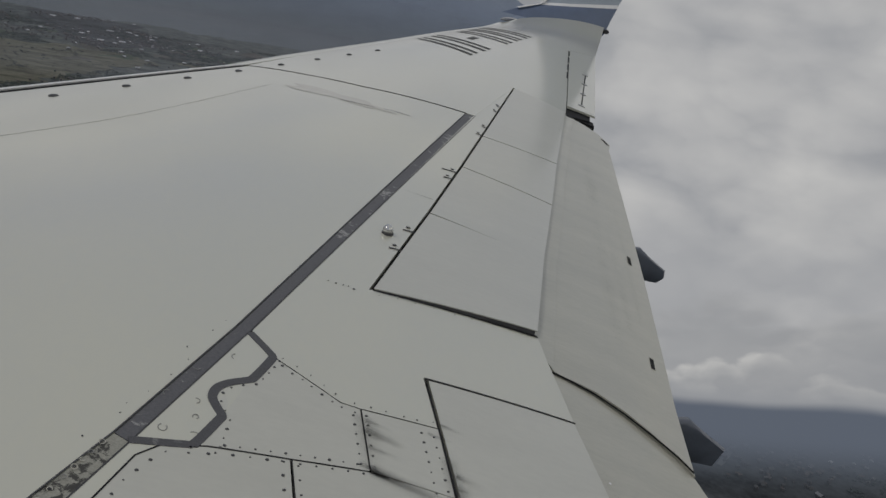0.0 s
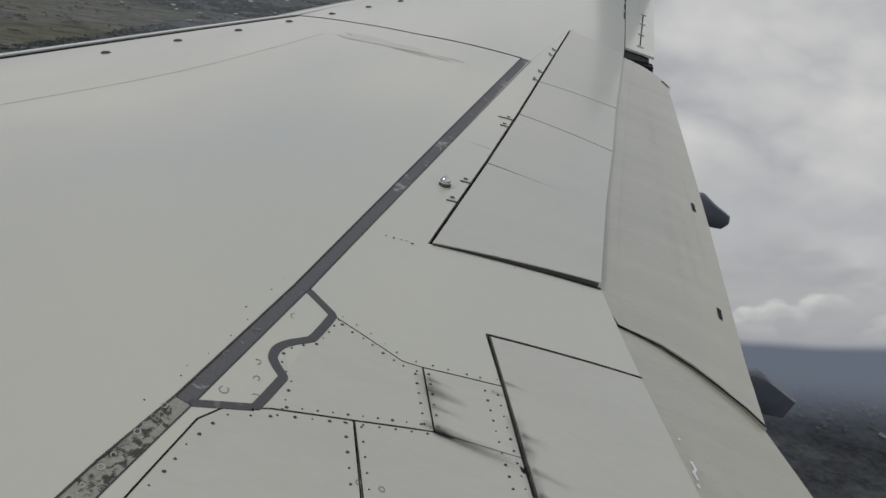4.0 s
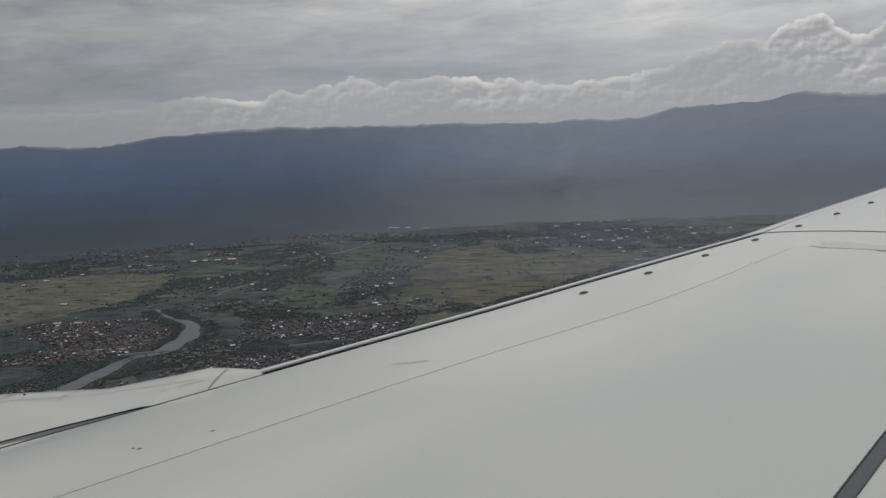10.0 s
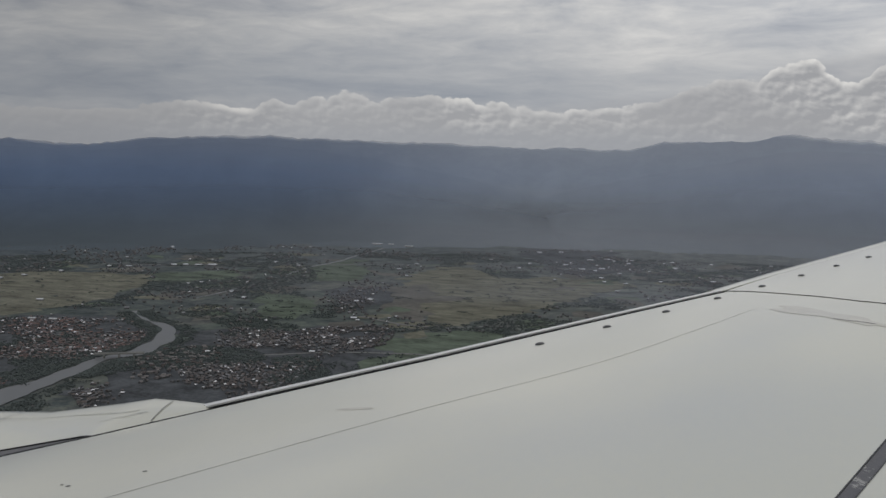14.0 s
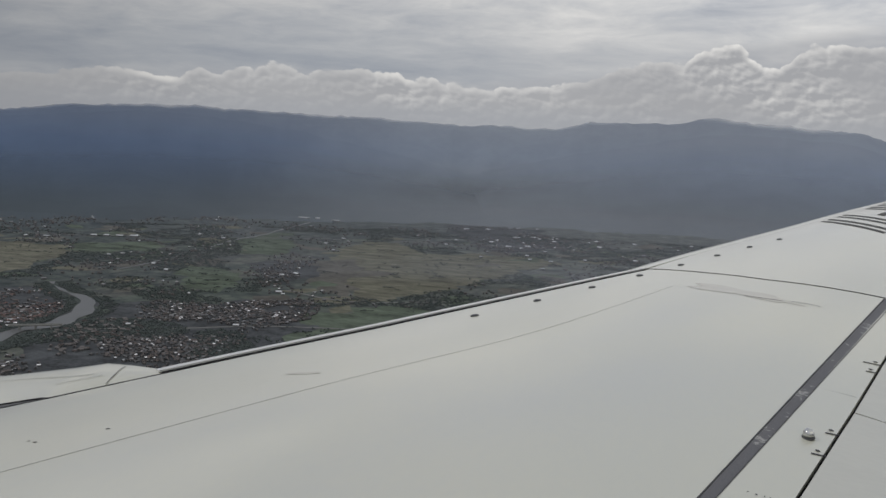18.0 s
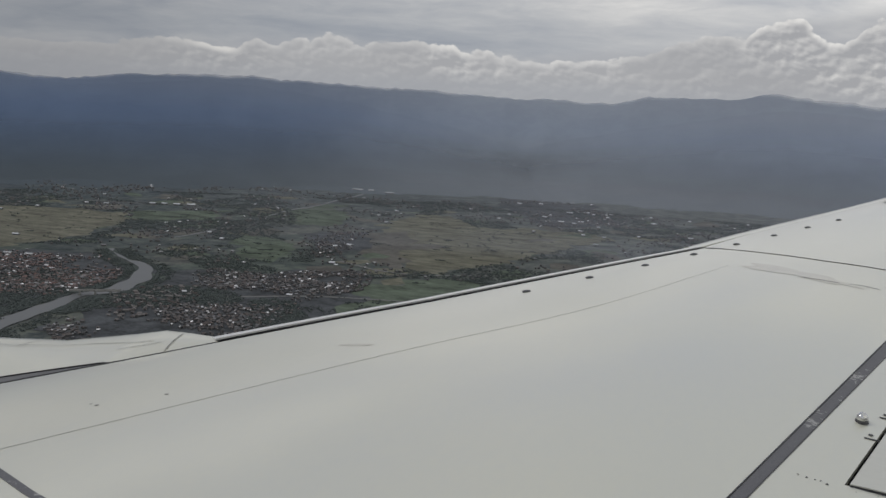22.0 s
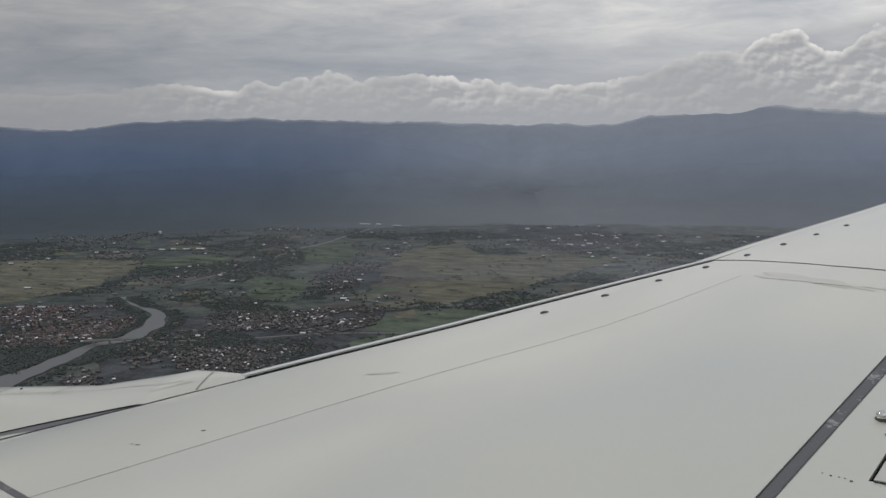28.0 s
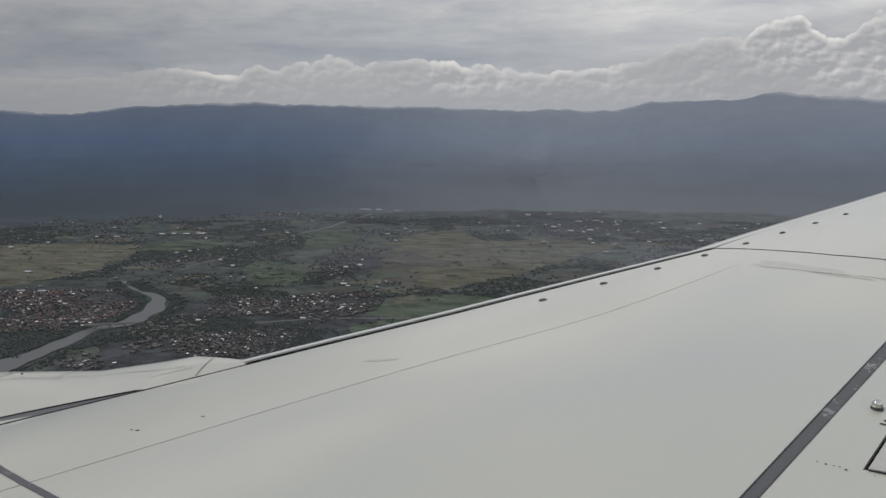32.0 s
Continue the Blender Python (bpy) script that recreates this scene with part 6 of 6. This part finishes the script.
rivets([(6.66, 6.575), (7.0, 6.64), (7.36, 6.70)], 9, jitter=0.01, size=0.4)
rivets([(6.46, 6.56), (6.56, 6.55)], 5, jitter=0.01)
rivets([(5.84, 5.22), (6.0, 5.70), (6.08, 6.0)], 9, jitter=0.03, size=0.5)


# soot behind gaps and fittings
def streak(x, y, dx, dy, w, mat=None, lift=None):
    """A thin streak of stain, or of painted flap shading, that runs from (x, y)."""
    bm = bmesh.new()
    uv = bm.loops.layers.uv.new("UVMap")
    d = Vector((dx, dy))
    n = Vector((-d.y, d.x)).normalized() * w / 2
    k = 8
    rows = []
    for i in range(k + 1):
        p = Vector((x, y)) + d * i / k
        rows.append([bm.verts.new((*q, surf(*q) + 0.0030 + (lift(*q) if lift else 0))) for q in (p - n, p + n)])
    for i in range(k):
        f = bm.faces.new((rows[i][0], rows[i + 1][0], rows[i + 1][1], rows[i][1]))
        for loop, (u, v) in zip(f.loops, ((i / k, 0), ((i + 1) / k, 0), ((i + 1) / k, 1), (i / k, 1))):
            loop[uv].uv = (u, v)
    ob = part("soot_streak", bm, mat or SOOT, wing, "soft dark soot on the paint" if mat in (None, SMUDGE) else "faint brown shading and grime streak on the flap", sharp=0)
    return ob


SOOT_NEAR = [(6.62, 5.425, 0.36, -0.055, 0.06), (6.60, 5.43, 0.22, -0.04, 0.05), (6.64, 5.41, 0.30, -0.05, 0.03), (6.61, 5.60, 0.16, -0.02, 0.05), (6.63, 5.53, 0.12, -0.02, 0.035), (6.62, 5.66, 0.10, -0.01, 0.03), (6.95, 5.02, 0.62, -0.14, 0.055), (6.93, 5.53, 0.10, -0.02, 0.05), (6.95, 5.38, 0.14, -0.03, 0.04), (6.96, 5.27, 0.12, -0.03, 0.06), (6.89, 5.78, 0.10, -0.01, 0.03), (6.93, 5.46, 0.06, 0.0, 0.10), (6.98, 5.1, 0.08, 0.0, 0.12), (6.97, 5.18, 0.06, 0.0, 0.10)]
SOOT_HINGE = [(6.84, 5.71, 0.09, -0.01, 0.03), (7.21, 8.62, 0.16, 0.0, 0.02), (6.95, 7.66, 0.34, -0.01, 0.018), (6.80, 7.20, 0.10, 0.0, 0.03), (7.02, 8.0, 0.12, 0.0, 0.02), (7.43, 9.46, 0.12, 0.0, 0.02), (6.98, 7.89, -0.18, 0.0, 0.02)]
for s in SOOT_NEAR + SOOT_HINGE:
    streak(*s)
# wide soft smudges round the hinge fitting, along the hinge and behind the panel's corner
for s in ((6.99, 4.99, 0.70, -0.17, 0.14), (6.97, 5.00, 0.22, -0.05, 0.15), (6.91, 5.62, 0.06, -0.50, 0.08), (6.945, 5.40, 0.06, -0.45, 0.07), (6.635, 5.42, 0.30, -0.06, 0.09), (6.615, 5.69, 0.04, -0.30, 0.10), (6.62, 5.62, 0.13, -0.03, 0.06)):
    streak(*s, SMUDGE)


# lengthwise shading of the outboard flap, painted as faint brown bands
for x, y, dx, dy, w in ((7.90, 7.0, 0.35, 2.6, 0.10), (8.02, 7.2, 0.22, 1.7, 0.07), (8.20, 9.0, 0.2, 1.5, 0.12), (8.13, 7.4, 0.30, 2.2, 0.05)):
    streak(x, y, dx, dy, w, FLAP_SHADE_GRIME, flap_drop)
# dirty smears on the inboard flap
for x, y, dx, dy, w in ((7.56, 5.95, 0.16, -0.9, 0.10), (7.62, 5.80, 0.24, -1.3, 0.14), (7.75, 5.85, 0.25, -1.2, 0.10), (7.90, 5.6, 0.30, -1.2, 0.16)):
    streak(x, y, dx, dy, w, FLAP_SHADE_GRIME, inboard)
for line in (STRIP_F, STRIP_A):
    band(line, 0.005, 0.0012, RIVET, "strip_edge", label="thin dark edge of the sealant strip", thick=0.0006)


# ring marks left by fasteners under the paint
def ring(x, y, r, mat, arc=6.283):
    n = 14
    line = [(x + r * math.cos(arc * k / n + x * 40), y + r * 1.2 * math.sin(arc * k / n + x * 40)) for k in range(n + 1)]
    band(line, 0.0026, 0.0016, mat, "ring_mark", label="thin ring mark round a fastener", thick=0.0006)


for x, y, r, arc in ((6.02, 5.33, 0.013, 5.2), (6.10, 5.42, 0.009, 5.0), (6.00, 5.50, 0.012, 3.0), (6.09, 5.50, 0.010, 3.6), (6.06, 5.68, 0.013, 2.4), (6.17, 5.80, 0.013, 2.6), (6.11, 5.33, 0.014, 3.2), (6.49, 5.10, 0.008, 6.28), (6.425, 5.10, 0.007, 6.28)):
    ring(x, y, r, SEAM_GREY, arc)
for k in range(13):
    f = (k + 0.2 * math.sin(k * 5.0)) / 11
    x, y = 5.712 + 0.157 * f, 4.654 + 0.504 * f
    ring(x, y, 0.0065 + 0.002 * (k % 3 == 0), (PATCH, PATCH, SEAM_GREY)[k % 3], (6.28, 4.4, 6.28)[k % 3])
    if k % 2:
        ring(x, y, 0.003, RIVET)


# engine strut fairing ahead of the wing
def strut():
    root = tagged(new("engine_strut_fairing"), "light grey engine strut fairing ahead of the wing", "engine fairing")
    root.matrix_world = pose(0, 0, 0, 4.88, 0, 0)
    near = [(0.55, 4.20), (1.35, 5.45), (1.98, 6.33), (2.36, 6.49), (2.70, 6.61), (2.985, 6.73), (3.085, 6.70), (3.20, 6.85), (3.33, 7.02), (3.42, 7.15)]
    far = [(0.2, 4.6, -0.15), (0.9, 5.75, -0.20), (1.363, 6.5, -0.253), (1.852, 6.97, -0.316), (2.39, 7.15, -0.32), (2.94, 7.1, -0.19), (3.01, 7.13, -0.18), (3.08, 7.16, -0.17), (3.22, 7.20, -0.18), (3.36, 7.25, -0.20)]
    bm = bmesh.new()
    rows = []
    for (nx, ny), f in zip(near, far):
        n = Vector((nx, ny, surf(nx, ny) - 0.012))
        f = Vector(f)
        row = [n + Vector((0.01, -0.01, -0.12)), n]
        for k in (0.25, 0.5, 0.75, 0.92):
            row.append(n.lerp(f, k) + Vector((0, 0, 0.05 * (f - n).length * math.sin(k * math.pi))))
        d = (f - n).normalized()
        row += [f, f + d * 0.06 + Vector((0, 0, -0.04)), f + d * 0.10 + Vector((0, 0, -0.14)), f + Vector((0, 0, -0.4))]
        rows.append([bm.verts.new(p) for p in row])
    for a, b in zip(rows, rows[1:]):
        for k in range(len(a) - 1):
            bm.faces.new((a[k], a[k + 1], b[k + 1], b[k]))
    part("fairing_shell", bm, PAINT, root, sharp=0.9)
    def over(i, k):
        (nx, ny), f = near[int(i)], Vector(far[int(i)])
        n = Vector((nx, ny, surf(nx, ny) - 0.012))
        if i % 1:
            (qx, qy), g = near[int(i) + 1], Vector(far[int(i) + 1])
            n, f = n.lerp(Vector((qx, qy, surf(qx, qy) - 0.012)), i % 1), f.lerp(g, i % 1)
        return n.lerp(f, k) + Vector((0, 0, 0.05 * (f - n).length * math.sin(k * math.pi) + 0.003))
    def strut_line(pts, w, name, label):
        bm = bmesh.new()
        prev = None
        for a, b in zip(pts, pts[1:] + [pts[-1] * 2 - pts[-2]]):
            d = (b - a).normalized()
            n = Vector((-d.y, d.x, 0)).normalized() * w / 2
            row = [bm.verts.new(a + n), bm.verts.new(a - n)]
            if prev:
                bm.faces.new((prev[0], prev[1], row[1], row[0]))
            prev = row
        part(name, bm, SEAM_GREY, root, label)
    strut_line([over(0.5 + 0.25 * k, 0.62 + 0.1 * math.sin(0.2 * k)) for k in range(26)], 0.005, "panel_seam", "grey seam along the strut fairing")
    strut_line([over(2.3 + 0.05 * k, 0.3 + 0.04 * k) for k in range(9)], 0.006, "panel_seam", "grey seam across the strut fairing")
    strut_line([over(3.5 + 0.03 * k, 0.62 + 0.04 * k) for k in range(9)], 0.006, "panel_seam", "grey seam across the strut fairing")
    strut_line([over(7.3 + 0.05 * k, 0.1 + 0.1 * k) for k in range(9)], 0.006, "panel_seam", "grey seam across the strut fairing")
    strut_line([over(2.0 + 0.1 * k, 0.80 + 0.012 * k) for k in range(11)], 0.005, "panel_seam", "grey seam along the strut fairing")
    strut_line([over(2.9 + 0.02 * k, 0.80 + 0.02 * k) for k in range(9)], 0.008, "panel_seam", "dark seam across the strut fairing")
    strut_line([over(5.0 + 0.3 * k, 0.35 + 0.01 * k) for k in range(8)], 0.004, "panel_seam", "fine grey seam at the strut's end")
    for k in range(7):
        a, b = Vector((*near[3], surf(*near[3]))), Vector(far[3])
        p = a.lerp(b, 0.25 + 0.5 * (k % 2)) + Vector((-0.35 + 0.13 * k, -0.28 + 0.11 * k, 0.0))
        q = bmesh.new()
        bmesh.ops.create_cone(q, cap_ends=True, segments=8, radius1=0.008, radius2=0.006, depth=0.006, matrix=Matrix.Translation((p.x, p.y, p.z + 0.035)))
        part("fastener", q, RIVET, root, "dark fastener head")


strut()


# plain fuselage side at the wing root, below the windows
def fuselage_side():
    root = tagged(new("airplane_fuselage"), "plain light grey fuselage side at the wing root", "airplane fuselage")
    for name, x0, x1 in (("skin_panel", -3.0, 2.0), ("skin_panel", 2.0, 7.0), ("skin_panel", 7.0, 12.0)):
        bm = bmesh.new()
        rows = []
        for x in (x0 + 0.003, x1 - 0.003):
            row = []
            for r in (1.90, 1.86):
                row.append([bm.verts.new((x, 1.62 + r * math.cos(a), 0.75 + r * math.sin(a))) for a in (radians(-9 - 6.5 * k) for k in range(13))])
            rows.append(row)
        for r in (0, 1):
            for k in range(12):
                bm.faces.new((rows[0][r][k], rows[1][r][k], rows[1][r][k + 1], rows[0][r][k + 1]))
        for k in (0, 12):
            bm.faces.new((rows[0][0][k], rows[1][0][k], rows[1][1][k], rows[0][1][k]))
        part(name, bm, PAINT, root, sharp=0.9)


fuselage_side()
